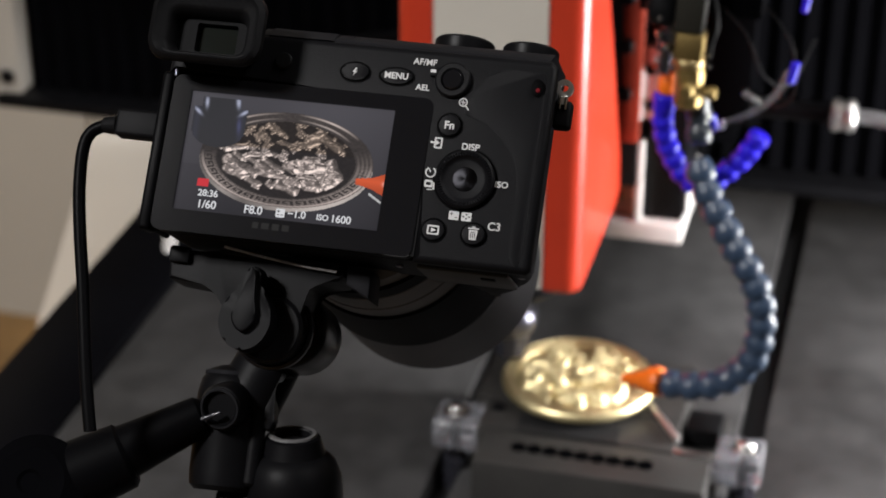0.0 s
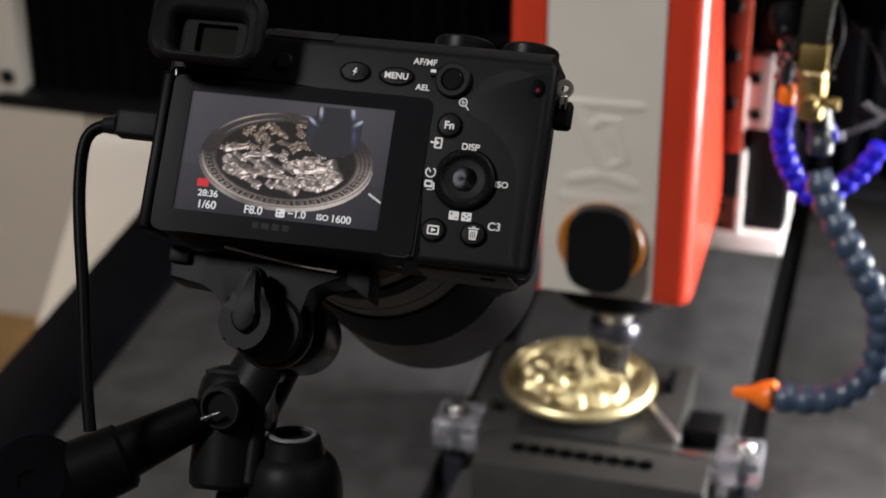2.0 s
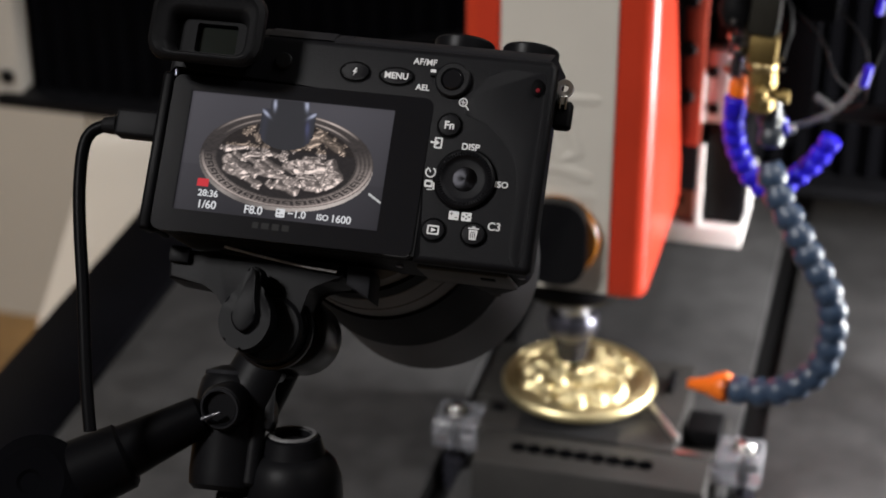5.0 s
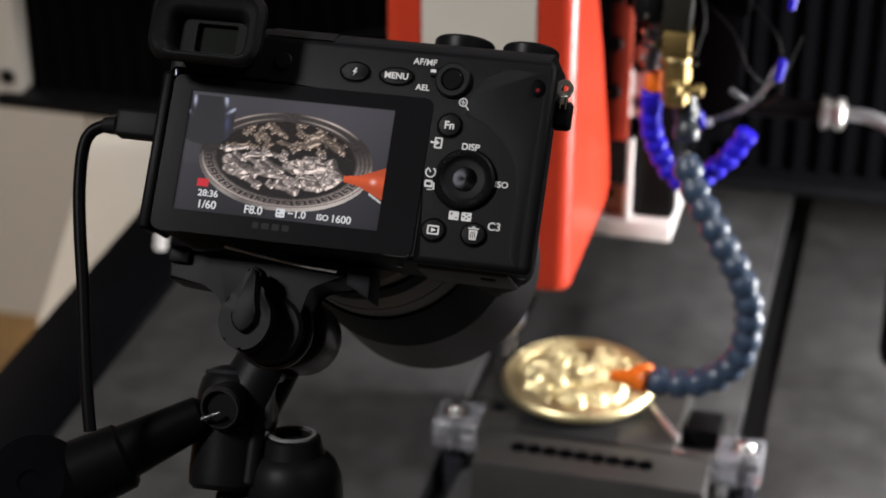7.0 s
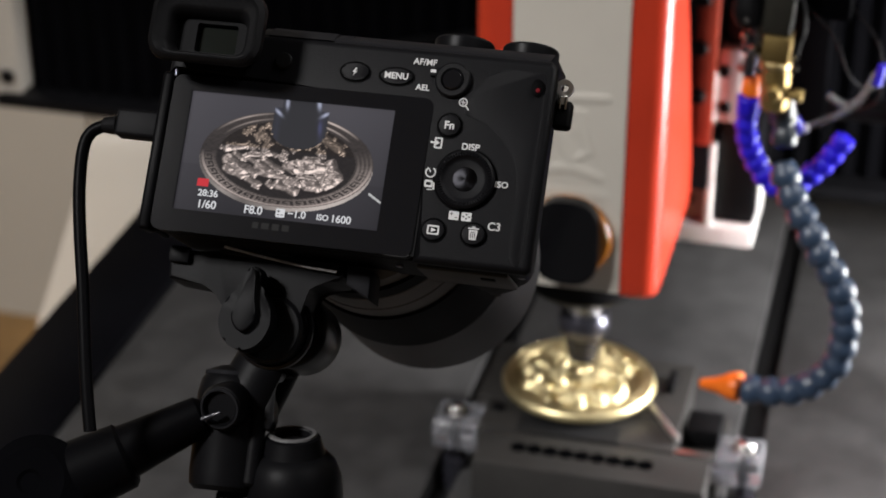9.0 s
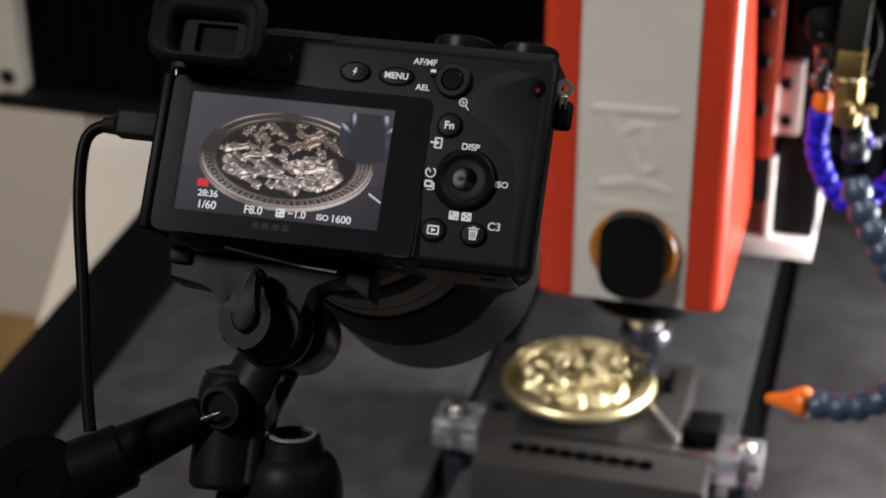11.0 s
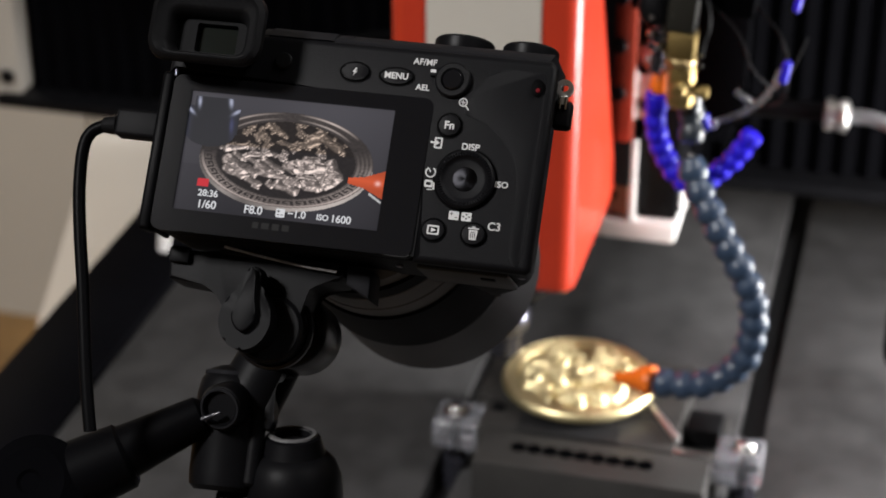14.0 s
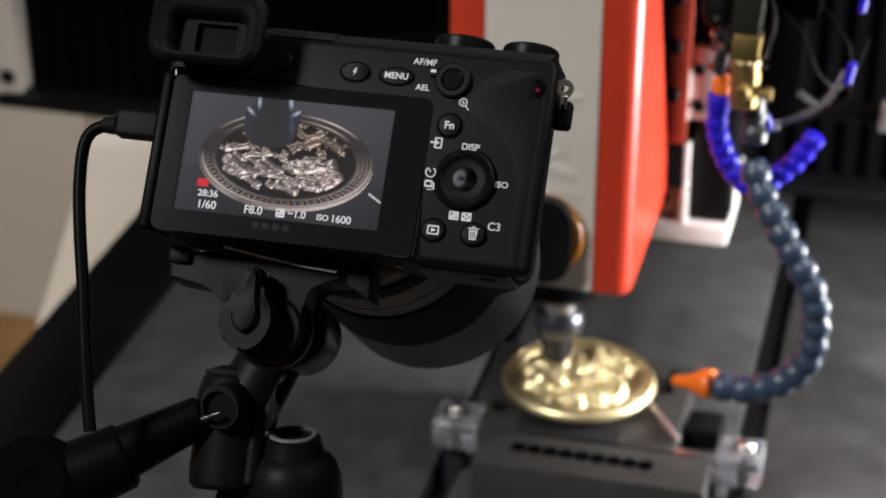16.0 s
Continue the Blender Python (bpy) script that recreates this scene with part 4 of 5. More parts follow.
def spindle_picture(X, Y):
    # piece centred on x = 0: neck above, nut below, with blue-white glints
    rgb = np.zeros((*X.shape, 3))
    rgb[:] = np.array([0.026, 0.026, 0.029])
    edge = np.clip(1 - np.abs(np.abs(X) - 7.2) / 1.6, 0, 1)
    rgb += edge[..., None] * np.array([0.006, 0.007, 0.016])
    for gx, gy, sx, sy, turn in ((-7.2, 14.6, 1.5, 0.45, -0.7), (7.6, 15.2, 1.5, 0.5, 0.6), (-4.8, 17.6, 0.5, 1.6, 0.1), (5.2, 18.2, 0.6, 1.6, 0.2), (6.4, 11.0, 0.6, 2.2, 0.1)):
        c, s = math.cos(turn), math.sin(turn)
        p, q = (X - gx) * c + (Y - gy) * s, (Y - gy) * c - (X - gx) * s
        w = np.exp(-(p / sx) ** 2 - (q / sy) ** 2)
        rgb += w[..., None] * (np.array([0.36, 0.38, 0.5]) if gy > 12 else np.array([0.03, 0.033, 0.09]))
    return rgb


def spindle_outline(X, Y):
    neck = (np.abs(X) < 6.2) & (Y > 15)
    nut = (np.abs(X) < 8.6) & (Y <= 16.2) & (Y > 8.0)
    foot = (Y <= 8.2) & (Y > 8.2 - 4.6 * np.sqrt(np.clip(1 - (X / 8.2) ** 2, 0, 1)))
    return neck | nut | foot


def nozzle_picture(X, Y):
    rgb = np.zeros((*X.shape, 3))
    mid = -4.1 - 0.04 * X
    rgb[:] = np.array([0.56, 0.085, 0.028])
    rgb *= (0.75 + 0.35 * np.clip(1 - np.abs(Y - mid - 0.6) / 2.5, 0, 1))[..., None]
    w = np.exp(-((X - 9.5) / 0.8) ** 2 - ((Y - mid - 0.3) / 0.7) ** 2)
    rgb += w[..., None] * np.array([0.3, 0.4, 0.4])
    return rgb


def nozzle_outline(X, Y):
    half = np.where(X < 5, 1.0 + 0.16 * X, 1.8 + 0.42 * (X - 5))
    return (X > 0) & (np.abs(Y + 4.1 + 0.03 * X) < half)


def printed(parent):
    """Signs printed on the camera's back."""
    z = -0.75 * MM
    ox, oy = 0.65, -0.7
    for text, size, x, y in (("AF/MF", 3.4, 38.6, 34.9), ("AEL", 3.2, 38.9, 27.0), ("DISP", 3.5, 56.1, 10.2), ("ISO", 3.3, 67.0, -0.2), ("C3", 4.2, 66.6, -13.0)):
        lettering("sign", text, size * 0.8 * MM, (x + ox) * MM, (y + oy) * MM, z, MARK_WHITE, parent, bold=0.00004)
    # magnifier, send, timer, stack and exposure signs as plain shapes
    g = bmesh.new()
    lathe([(1.0 * MM, 0), (1.35 * MM, 0), (1.35 * MM, 0.1 * MM), (1.0 * MM, 0.1 * MM)], pose(*mm(51.9, 23.7, -0.8)), 24, g)
    box(*mm(-0.2, 0.2, -1.6, 0), 0, 0.1 * MM, m=pose(*mm(52.8, 22.7, -0.8), 0, 0, 40), bm=g)
    box(*mm(-0.7, 0.7, -0.12, 0.12), 0, 0.1 * MM, m=pose(*mm(51.9, 23.7, -0.8)), bm=g)
    box(*mm(-0.12, 0.12, -0.7, 0.7), 0, 0.1 * MM, m=pose(*mm(51.9, 23.7, -0.8)), bm=g)
    part("sign", g, MARK_WHITE, parent).matrix_basis = pose(ox * MM, oy * MM, 0)
    g = bmesh.new()
    hollow(rounded(*mm(45.0, 47.4, 8.9, 12.3), 0.3 * MM, 2), rounded(*mm(45.45, 46.95, 9.35, 11.85), 0.2 * MM, 2), -0.8 * MM, -0.7 * MM, bm=g)
    box(*mm(43.8, 45.6, 10.4, 10.9), -0.8 * MM, -0.69 * MM, bm=g)
    prism([(a * MM, b * MM) for a, b in ((45.6, 9.9), (46.6, 10.65), (45.6, 11.4))], -0.8 * MM, -0.68 * MM, bm=g)
    part("sign", g, MARK_WHITE, parent).matrix_basis = pose(ox * MM, oy * MM, 0)
    g = bmesh.new()
    lathe([(1.25 * MM, 0), (1.65 * MM, 0), (1.65 * MM, 0.1 * MM), (1.25 * MM, 0.1 * MM)], pose(*mm(45.2, 1.5, -0.8)), 28, g, radians(120), radians(420))
    box(*mm(-0.15, 0.15, 0, 1.2), 0, 0.1 * MM, m=pose(*mm(45.2, 1.5, -0.8), 0, 0, 30), bm=g)
    hollow(rounded(*mm(43.8, 46.3, -3.1, -0.9), 0.4 * MM, 2), rounded(*mm(44.25, 45.85, -2.5, -1.5), 0.3 * MM, 2), -0.8 * MM, -0.7 * MM, bm=g)
    box(*mm(46.45, 46.95, -3.7, -1.5), -0.8 * MM, -0.7 * MM, bm=g)
    box(*mm(44.8, 46.4, -3.9, -3.62), -0.8 * MM, -0.7 * MM, bm=g)
    part("sign", g, MARK_WHITE, parent).matrix_basis = pose(ox * MM, oy * MM, 0)
    g = bmesh.new()
    for x in (54.1, 57.9):
        prism(rounded(*mm(x - 1.5, x + 1.5, -12.1, -9.5), 0.3 * MM, 2), -0.8 * MM, -0.7 * MM, bm=g)
    dark = bmesh.new()
    for x, y, w, hh in ((53.4, -10.3, 0.9, 0.25), (53.4, -10.3, 0.25, 0.9), (54.8, -11.4, 0.9, 0.25), (57.0, -10.8, 0.5, 0.5), (58.8, -10.8, 0.5, 0.5), (57.9, -10.2, 0.5, 0.5), (57.9, -11.4, 0.5, 0.5)):
        box(*mm(x - w / 2, x + w / 2, y - hh / 2, y + hh / 2), -0.7 * MM, -0.66 * MM, bm=dark)
    part("sign_marks", dark, BLACK_PLASTIC, parent).matrix_basis = pose(ox * MM, oy * MM, 0)
    part("sign", g, MARK_WHITE, parent).matrix_basis = pose(ox * MM, oy * MM, 0)


def button(x, y, rx, ry, h, parent, mat=None, label=""):
    # flat ring on the plate, the shade of the gap as colour
    part("button_shade", prism([(x * MM + (rx + 0.75) * MM * math.cos(a * math.pi / 16), y * MM + (ry + 0.75) * MM * math.sin(a * math.pi / 16)) for a in range(32)], -1.3 * MM, -0.93 * MM), RECESS, parent, "dark ring drawn as the shade round a button")
    b = part("button", prism([(x * MM + rx * MM * math.cos(a * math.pi / 16), y * MM + ry * MM * math.sin(a * math.pi / 16)) for a in range(32)], -1.2 * MM, h * MM, 0.3 * MM), mat or BLACK_PLASTIC, parent, label)
    return b


def side_prism(outline, x0, x1, bevel=0.25):
    """A bar along x from x0 to x1 with an outline in y and z, in millimetres."""
    m = Matrix(((0, 0, 1, 0), (1, 0, 0, 0), (0, 1, 0, 0), (0, 0, 0, 1)))
    return prism([(a * MM, b * MM) for a, b in outline], x0 * MM, x1 * MM, bevel * MM, m)


def digital_camera():
    t = thing("digital_camera", pose(-0.01641, -0.44287, 0.3869, 51.86, 0, 1.05), "black compact system camera with a live picture on its screen", "camera")
    body = part("body", prism(rounded(*mm(-39, 75.5, -25.5, 37.5), 5 * MM, 6), -34 * MM, -6.2 * MM, 1.6 * MM), BLACK_PLASTIC, t, "matt black camera body")
    part("back_plate", prism([(a * MM, b * MM) for a, b in ((44.0, -26.5), (78.0, -26.5), (79.5, -25), (79.5, 36.5), (77.5, 38.5), (-39, 38.5), (-41, 36.5), (-41, 23.6), (44.0, 23.6))], -7 * MM, -1.0 * MM, 2.2 * MM, None, None, 5), BLACK_PLASTIC, body, "matt black back plate")
    # thumb rest and grip on the screen-free side
    part("thumb_rest", prism(flowing([(a * MM, b * MM) for a, b in ((53.5, 20), (60, 17.5), (66, 12.5), (70.5, 6), (72, -3), (72.5, -20), (74, -24), (76.2, -22), (76.8, 5), (76.6, 31), (73, 34), (62, 33.5), (56, 27))]), -8 * MM, -0.82 * MM, 0.12 * MM), BLACK_PLASTIC, body, "leather-grained thumb rest")
    part("grip", prism(rounded(*mm(50, 71.0, -25.5, 35), 9 * MM, 6), -58 * MM, -30 * MM, 7 * MM, None, None, 5), BLACK_GRIP, body, "leather-grained grip")
    # sloping top with the flash cover let into it
    part("top_plate", side_prism([(32, -2.0), (38.2, -2.2), (39.0, -2.8), (42.2, -8.0), (42.6, -9.5), (42.6, -33), (32, -33)], -14, 77), TOP_BLACK, body)
    # proud dark slab, the gap's shade put into its colour
    part("cover_gap_shade", side_prism([(38.3, -2.0), (42.5, -8.2), (41.5, -9.2), (37.6, -3.4)], -11.9, 10.0), RECESS, body, "dark slab drawn as the shaded gap round the flash cover")
    part("flash_cover", side_prism([(38.6, -1.9), (42.4, -7.5), (42.3, -8.6), (41.2, -9.2), (37.8, -3.4)], -11.3, 9.4), TOP_BLACK, body, "cover of the built-in flash")
    part("cover_mark", side_prism([(40.0, -4.1), (40.9, -5.4), (40.6, -5.7), (39.7, -4.4)], -2.4, 1.0), MARK_GREY, body)
    part("cover_gap_shade", side_prism([(38.3, -2.0), (42.5, -8.2), (41.5, -9.2), (37.6, -3.4)], 14.2, 14.6), RECESS, body)
    # screen with its frame
    outer, inner = rounded(*mm(-38.4, 43.6, -25.4, 23.2), 2.6 * MM), rounded(*mm(-32.25, 32.25, -18.67, 18.67), 0.2 * MM)
    panel = part("screen_panel", hollow(outer, inner, -2.6 * MM, -0.75 * MM), BLACK_GLOSS, t, "glossy black tilting screen panel")
    part("panel_back", prism(rounded(*mm(-38.4, 43.6, -25.4, 23.2), 2.6 * MM), -6 * MM, -2.6 * MM, 0.4 * MM), BLACK_PLASTIC, panel)
    part("panel_seam", box(*mm(43.3, 44.4, -25, 23), *mm(-2.6, -1.25)), BLACK_RUBBER, panel)
    part("panel_hinge", box(*mm(-42.5, -38.6, -26, 24), *mm(-9, -0.6), 1.2 * MM, 3), ARM_BLACK, panel, "black hinge strip")
    picture("display", -32.4, 32.4, -18.75, 18.75, 0.24, -1.9, screen_colours, None, SCREEN_GLOW, panel, "live picture of the gold medal")
    tool = picture("spindle_image", -8.8, 8.8, 3.4, 19.2, 0.22, -1.7, spindle_picture, spindle_outline, SCREEN_GLOW, panel, "dark spindle in the live picture")
    noz = picture("nozzle_image", 0.0, 14.5, -9.4, 0.6, 0.25, -1.5, nozzle_picture, nozzle_outline, SCREEN_GLOW, panel, "orange nozzle in the live picture")
    z = -1.35 * MM
    for text, size, x, y in (("28:36", 2.9, -21.9, -12.9), ("1/60", 3.5, -21.8, -16.4), ("F8.0", 3.5, -6.9, -16.5), ("\u22121.0", 3.2, 6.8, -16.4), ("ISO", 2.5, 14.9, -16.5), ("1600", 3.2, 20.6, -16.5)):
        lettering("readout", text, size * MM, x * MM, y * MM, z, READOUT, panel, bold=0.00005)
    part("readout", prism(rounded(*mm(0.3, 3.1, -17.8, -15.1), 0.3 * MM, 2), z, z + 0.05 * MM), READOUT, panel)
    for x, y, w, hh in ((1.1, -15.9, 0.8, 0.25), (1.1, -15.9, 0.25, 0.8), (2.3, -17.0, 0.8, 0.25), (1.1, -17.0, 0.7, 0.25)):
        part("readout_mark", box(*mm(x - w / 2, x + w / 2, y - hh / 2, y + hh / 2), z + 0.05 * MM, z + 0.08 * MM), BLACK_RUBBER, panel)
    # maker's mark as plain bars
    for i, (x, w) in enumerate(((-5.3, 1.9), (-2.2, 2.4), (1.1, 2.2), (4.2, 2.2))):
        part("mark_bar", box(*mm(x - w / 2, x + w / 2, -22.0, -20.1), *mm(-0.75, -0.7)), MARK_GREY, panel)
    part("hinge_pin", rod(mm(-38.2, 22.6, -1.2), mm(-38.4, 24.8, -1.2), 0.6 * MM, bevel=0.2 * MM, seg=12), DARK_STEEL, panel, "small steel hinge pin")
    # eyepiece
    cup = bmesh.new()
    layers = [((-40.0, -13.0, 27.5, 43.0, 6), -2), ((-41.5, -10.0, 25.5, 45.0, 6), 6), ((-43.6, -7.6, 23.6, 46.5, 6.4), 13), ((-43.2, -7.8, 23.8, 46.2, 6.4), 15.2), ((-41.6, -9.4, 25.0, 44.6, 5.4), 16.2), ((-40.2, -10.8, 25.8, 43.0, 4.6), 14.8), ((-38.8, -12.0, 26.2, 41.4, 3.8), 14.8), ((-37.6, -13.2, 26.8, 40.2, 3.2), 13.6), ((-36.6, -14.2, 27.4, 38.8, 3.2), 10.5), ((-36.0, -14.8, 27.8, 38.4, 2.5), 7)]
    prev = None
    for (a, b, c, d, r), z0 in layers:
        ring = [cup.verts.new((x, y, z0 * MM)) for x, y in rounded(*mm(a, b, c, d), r * MM, 6)]
        if prev:
            for k in range(len(ring)):
                j = (k + 1) % len(ring)
                cup.faces.new((prev[k], prev[j], ring[j], ring[k]))
        prev = ring
    cup = part("eyecup", cup, BLACK_RUBBER, t, "soft black rubber eyecup", angle=50)
    part("eyepiece_frame", hollow(rounded(*mm(-36.5, -14.2, 27.4, 39), 2.5 * MM), rounded(*mm(-30.5, -17.5, 28.4, 37.4), 0.8 * MM), 6.0 * MM, 8.6 * MM), FOCUS_BLACK, cup)
    part("eyepiece_glass", box(*mm(-32, -16, 27, 39), *mm(5.0, 6.2)), GLASS_DARK, cup, "dark eyepiece glass")
    part("diopter_wheel", rod(mm(-4.6, 30.5, -6), mm(-4.6, 30.5, 0.2), 2.6 * MM, bevel=0.4 * MM), BLACK_RUBBER, t)
    # buttons
    bt = button(18.1, 29.2, 4.3, 2.6, -0.2, body, None, "oval button with a flash sign")
    part("sign", prism([(a * MM, b * MM) for a, b in ((18.35, 30.4), (17.4, 29.0), (18.05, 29.0), (17.7, 27.9), (18.85, 29.4), (18.2, 29.4), (18.8, 30.4))], -0.2 * MM, -0.1 * MM), MARK_WHITE, bt)
    bt = button(31.1, 29.0, 5.0, 2.3, -0.3, body)
    lettering("sign", "MENU", 2.7 * MM, 31.1 * MM, 29.0 * MM, -0.2 * MM, MARK_WHITE, bt, bold=0.00006)
    collar = part("lever_collar", lathe([(0, -1.2 * MM), (5.6 * MM, -1.2 * MM), (5.4 * MM, 0.4 * MM), (4.9 * MM, 0.9 * MM), (3.6 * MM, 0.9 * MM), (3.5 * MM, 0.2 * MM)], pose(*mm(48.6, 29.3, 0)), 32), BLACK_PLASTIC, body, "focus lever with a white dot")
    part("lever_tab", box(*mm(41.3, 44.9, 29.9, 32.7), *mm(-1.2, 0.5), 0.5 * MM), BLACK_PLASTIC, collar)
    part("lever_dot", box(*mm(41.6, 43.2, 31.0, 31.9), *mm(0.5, 0.6)), MARK_WHITE, collar)
    part("lever_button", rod(mm(48.6, 29.3, -1), mm(48.6, 29.3, 1.1), 3.2 * MM, bevel=0.5 * MM), BLACK_GLOSS, collar)
    bt = button(49.6, 15.5, 3.3, 3.3, 0.1, body)
    lettering("sign", "Fn", 3.3 * MM, 49.6 * MM, 15.3 * MM, 0.2 * MM, MARK_WHITE, bt, bold=0.00008)
    bt = button(49.3, -16.6, 3.3, 3.1, -0.1, body)
    g = hollow(rounded(*mm(47.5, 51.1, -18.0, -15.2), 0.3 * MM, 2), rounded(*mm(47.95, 50.65, -17.55, -15.65), 0.2 * MM, 2), -0.1 * MM, 0.0)
    prism([(a * MM, b * MM) for a, b in ((48.7, -17.3), (50.2, -16.6), (48.7, -15.9))], -0.1 * MM, 0.02 * MM, bm=g)
    part("sign", g, MARK_WHITE, bt)
    bt = button(61.5, -16.7, 3.4, 3.1, 0.5, body)
    g = prism([(a * MM, b * MM) for a, b in ((60.2, -15.5), (62.8, -15.5), (62.5, -18.4), (60.5, -18.4))], 0.5 * MM, 0.6 * MM)
    box(*mm(59.9, 63.1, -15.2, -14.85), *mm(0.5, 0.6), bm=g)
    box(*mm(61.0, 62.0, -14.75, -14.4), *mm(0.5, 0.6), bm=g)
    sign = part("sign", g, MARK_WHITE, bt)
    g = bmesh.new()
    for x in (60.9, 61.5, 62.1):
        box(*mm(x - 0.12, x + 0.12, -18.0, -15.9), *mm(0.62, 0.66), bm=g)
    part("sign_lines", g, BLACK_GLOSS, bt)
    # control wheel
    wheel = bmesh.new()
    seg = 120
    prof = [(0, 0.3), (5.6, 0.3), (6.3, 0.5), (6.6, 0.8), (7.2, 1.5), (8.2, 1.5), (8.9, 0.7), (9.0, -1.2)]
    rings = []
    for r, z0 in prof:
        rings.append([wheel.verts.new((r * MM * math.cos(2 * math.pi * k / seg), r * MM * math.sin(2 * math.pi * k / seg), (z0 - (0.35 if z0 > 1.2 and k % 2 else 0)) * MM)) for k in range(seg)] if r else [wheel.verts.new((0, 0, z0 * MM))])
    for a, b in zip(rings, rings[1:]):
        for k in range(seg):
            j = (k + 1) % seg
            if len(a) == 1:
                wheel.faces.new((a[0], b[k], b[j]))
            else:
                wheel.faces.new((a[k], a[j], b[j], b[k]))
    w = part("control_wheel", wheel, BLACK_PLASTIC, body, "ridged black control wheel")
    w.matrix_basis = pose(*mm(56.6, -0.5, 0))
    part("wheel_shade", lathe([(0, 0.00005), (0.0097, 0.00005), (0.0097, 0), (0, 0)], pose(*mm(56.6, -0.5, -0.98)), 48), RECESS, body, "dark ring drawn as the shade round the wheel")
    centre = part("wheel_centre", lathe([(0, 0.50 * MM), (0.3 * MM, 0.50 * MM), (3.4 * MM, 0.45 * MM), (3.8 * MM, 0.3 * MM), (3.9 * MM, 0.05 * MM)], None, 48), STEEL_DARK_SPUN, body, "spun dark metal centre button")
    centre.matrix_basis = pose(*mm(56.6, -0.5, 0))
    printed(body)
    # dials on the top
    for x, r, top in ((46.2, 9.4, 47.3), (67.2, 8.8, 46.9)):
        d = bmesh.new()
        n = 96
        rows = []
        for rr, y in ((r * 0.97, 40.5), (r, 41.2), (r, top - 0.7), (r * 0.94, top)):
            rows.append([d.verts.new(((x + (rr - (0.12 if k % 2 else 0)) * math.cos(2 * math.pi * k / n)) * MM, y * MM, (-21 + (rr - (0.12 if k % 2 else 0)) * math.sin(2 * math.pi * k / n)) * MM)) for k in range(n)])
        for a, b in zip(rows, rows[1:]):
            for k in range(n):
                d.faces.new((a[k], a[(k + 1) % n], b[(k + 1) % n], b[k]))
        d.faces.new(rows[-1])
        d.faces.new(rows[0])
        part("dial", d, BLACK_PAINT, t, "knurled black dial")
    # strap lug and red window at the edge
    lug = part("strap_lug", lathe([(1.2 * MM, -0.9 * MM), (2.7 * MM, -0.9 * MM), (2.7 * MM, 0.9 * MM), (1.2 * MM, 0.9 * MM), (1.2 * MM, -0.9 * MM)], pose(*mm(80.3, 33.6, -14), 0, 0, 0), 28), BRIGHT_STEEL, t, "steel strap lug")
    part("lug_post", box(*mm(78.6, 81.6, 28.4, 32.0), *mm(-15.5, -12.9), 0.7 * MM), BRIGHT_STEEL, lug)
    part("strap_tab", box(*mm(77.6, 83.4, 21.0, 30.0), *mm(-18, -13.4), 1.4 * MM, 3), BLACK_RUBBER, lug)
    for x in (79.6, 81.3):
        part("tab_pin", box(*mm(x - 0.45, x + 0.45, 26.8, 30.8), *mm(-13.5, -12.6), 0.2 * MM), STEEL, lug)
    part("sensor_window", prism([(74.4 * MM + 1.9 * MM * math.cos(a * math.pi / 12), 29.4 * MM + 2.7 * MM * math.sin(a * math.pi / 12)) for a in range(24)], -0.4 * MM, 0.1 * MM, 0.2 * MM), RECESS, t, "small dark sensor window")
    # red dot that paints the glint in the dark window
    part("sensor_glint", lathe([(0, 0.0003), (0.0005, 0.00025), (0.0007, 0), (0, 0)], pose(*mm(74.6, 28.6, 0.1)), 14), RED_GLINT, t, "dim red dot painted as the window's glint")
    # lens
    m = pose(*mm(16, 0, 0), 180, 0, 0)
    lens = part("lens", lathe([(0, 0.027), (0.0240, 0.027), (0.0310, 0.032), (0.0318, 0.050), (0.0330, 0.0505), (0.0338, 0.0585), (0.0340, 0.062), (0.0336, 0.0624), (0.0336, 0.0632), (0.0342, 0.0636), (0.0346, 0.074), (0.0340, 0.0745), (0.0350, 0.113), (0.0, 0.113)], m, 72), LENS_GREY, t, "dark grey lens barrel")
    part("focus_ring", lathe([(0.0345, 0.0748), (0.0356, 0.0752), (0.0390, 0.1125), (0.0382, 0.1138), (0.0345, 0.1138)], m, 72), FOCUS_BLACK, lens, "black rubber focus ring")
    part("lens_seam", lathe([(0.0312, 0.0395), (0.0326, 0.0398), (0.0329, 0.0492), (0.0316, 0.0495)], m, 72), FOCUS_BLACK, lens)
    part("lens_hood", lathe([(0.0345, 0.1142), (0.0388, 0.1145), (0.0409, 0.160), (0.0390, 0.160), (0.0370, 0.118), (0.0, 0.118)], m, 72), HOOD_GREY, lens, "dark grey lens hood")
    # plug and cable
    plug = part("plug", box(*mm(-57, -40, 3.2, 11.8), *mm(-12, -5), 1.2 * MM, 3), BLACK_PLASTIC, t, "black cable plug")
    part("strain_relief", rod(mm(-57, 6.8, -8.5), mm(-62, 6.4, -8.5), 3.0 * MM, 2.4 * MM, 0.4 * MM), BLACK_RUBBER, plug)
    part("cable", tube([mm(*p) for p in ((-61, 6.5, -8.5), (-65.5, 3.8, -8.5), (-67.2, -2, -8.5), (-66.2, -14, -8.5), (-63.4, -28, -8.5), (-59.6, -44, -8.8), (-55, -65, -9), (-51.5, -80, -9.5), (-49.3, -88.5, -10))], 2.0 * MM, 16), ARM_BLACK, plug, "black cable hanging down")
    # underside: battery door, its latch and two screws
    door = part("battery_door", box(*mm(44, 72, -27.2, -25.6), *mm(-30, -8.4), 0.6 * MM), BASE_BOUNCE_GREY, body, "dark grey battery door, lightened for bounce light")
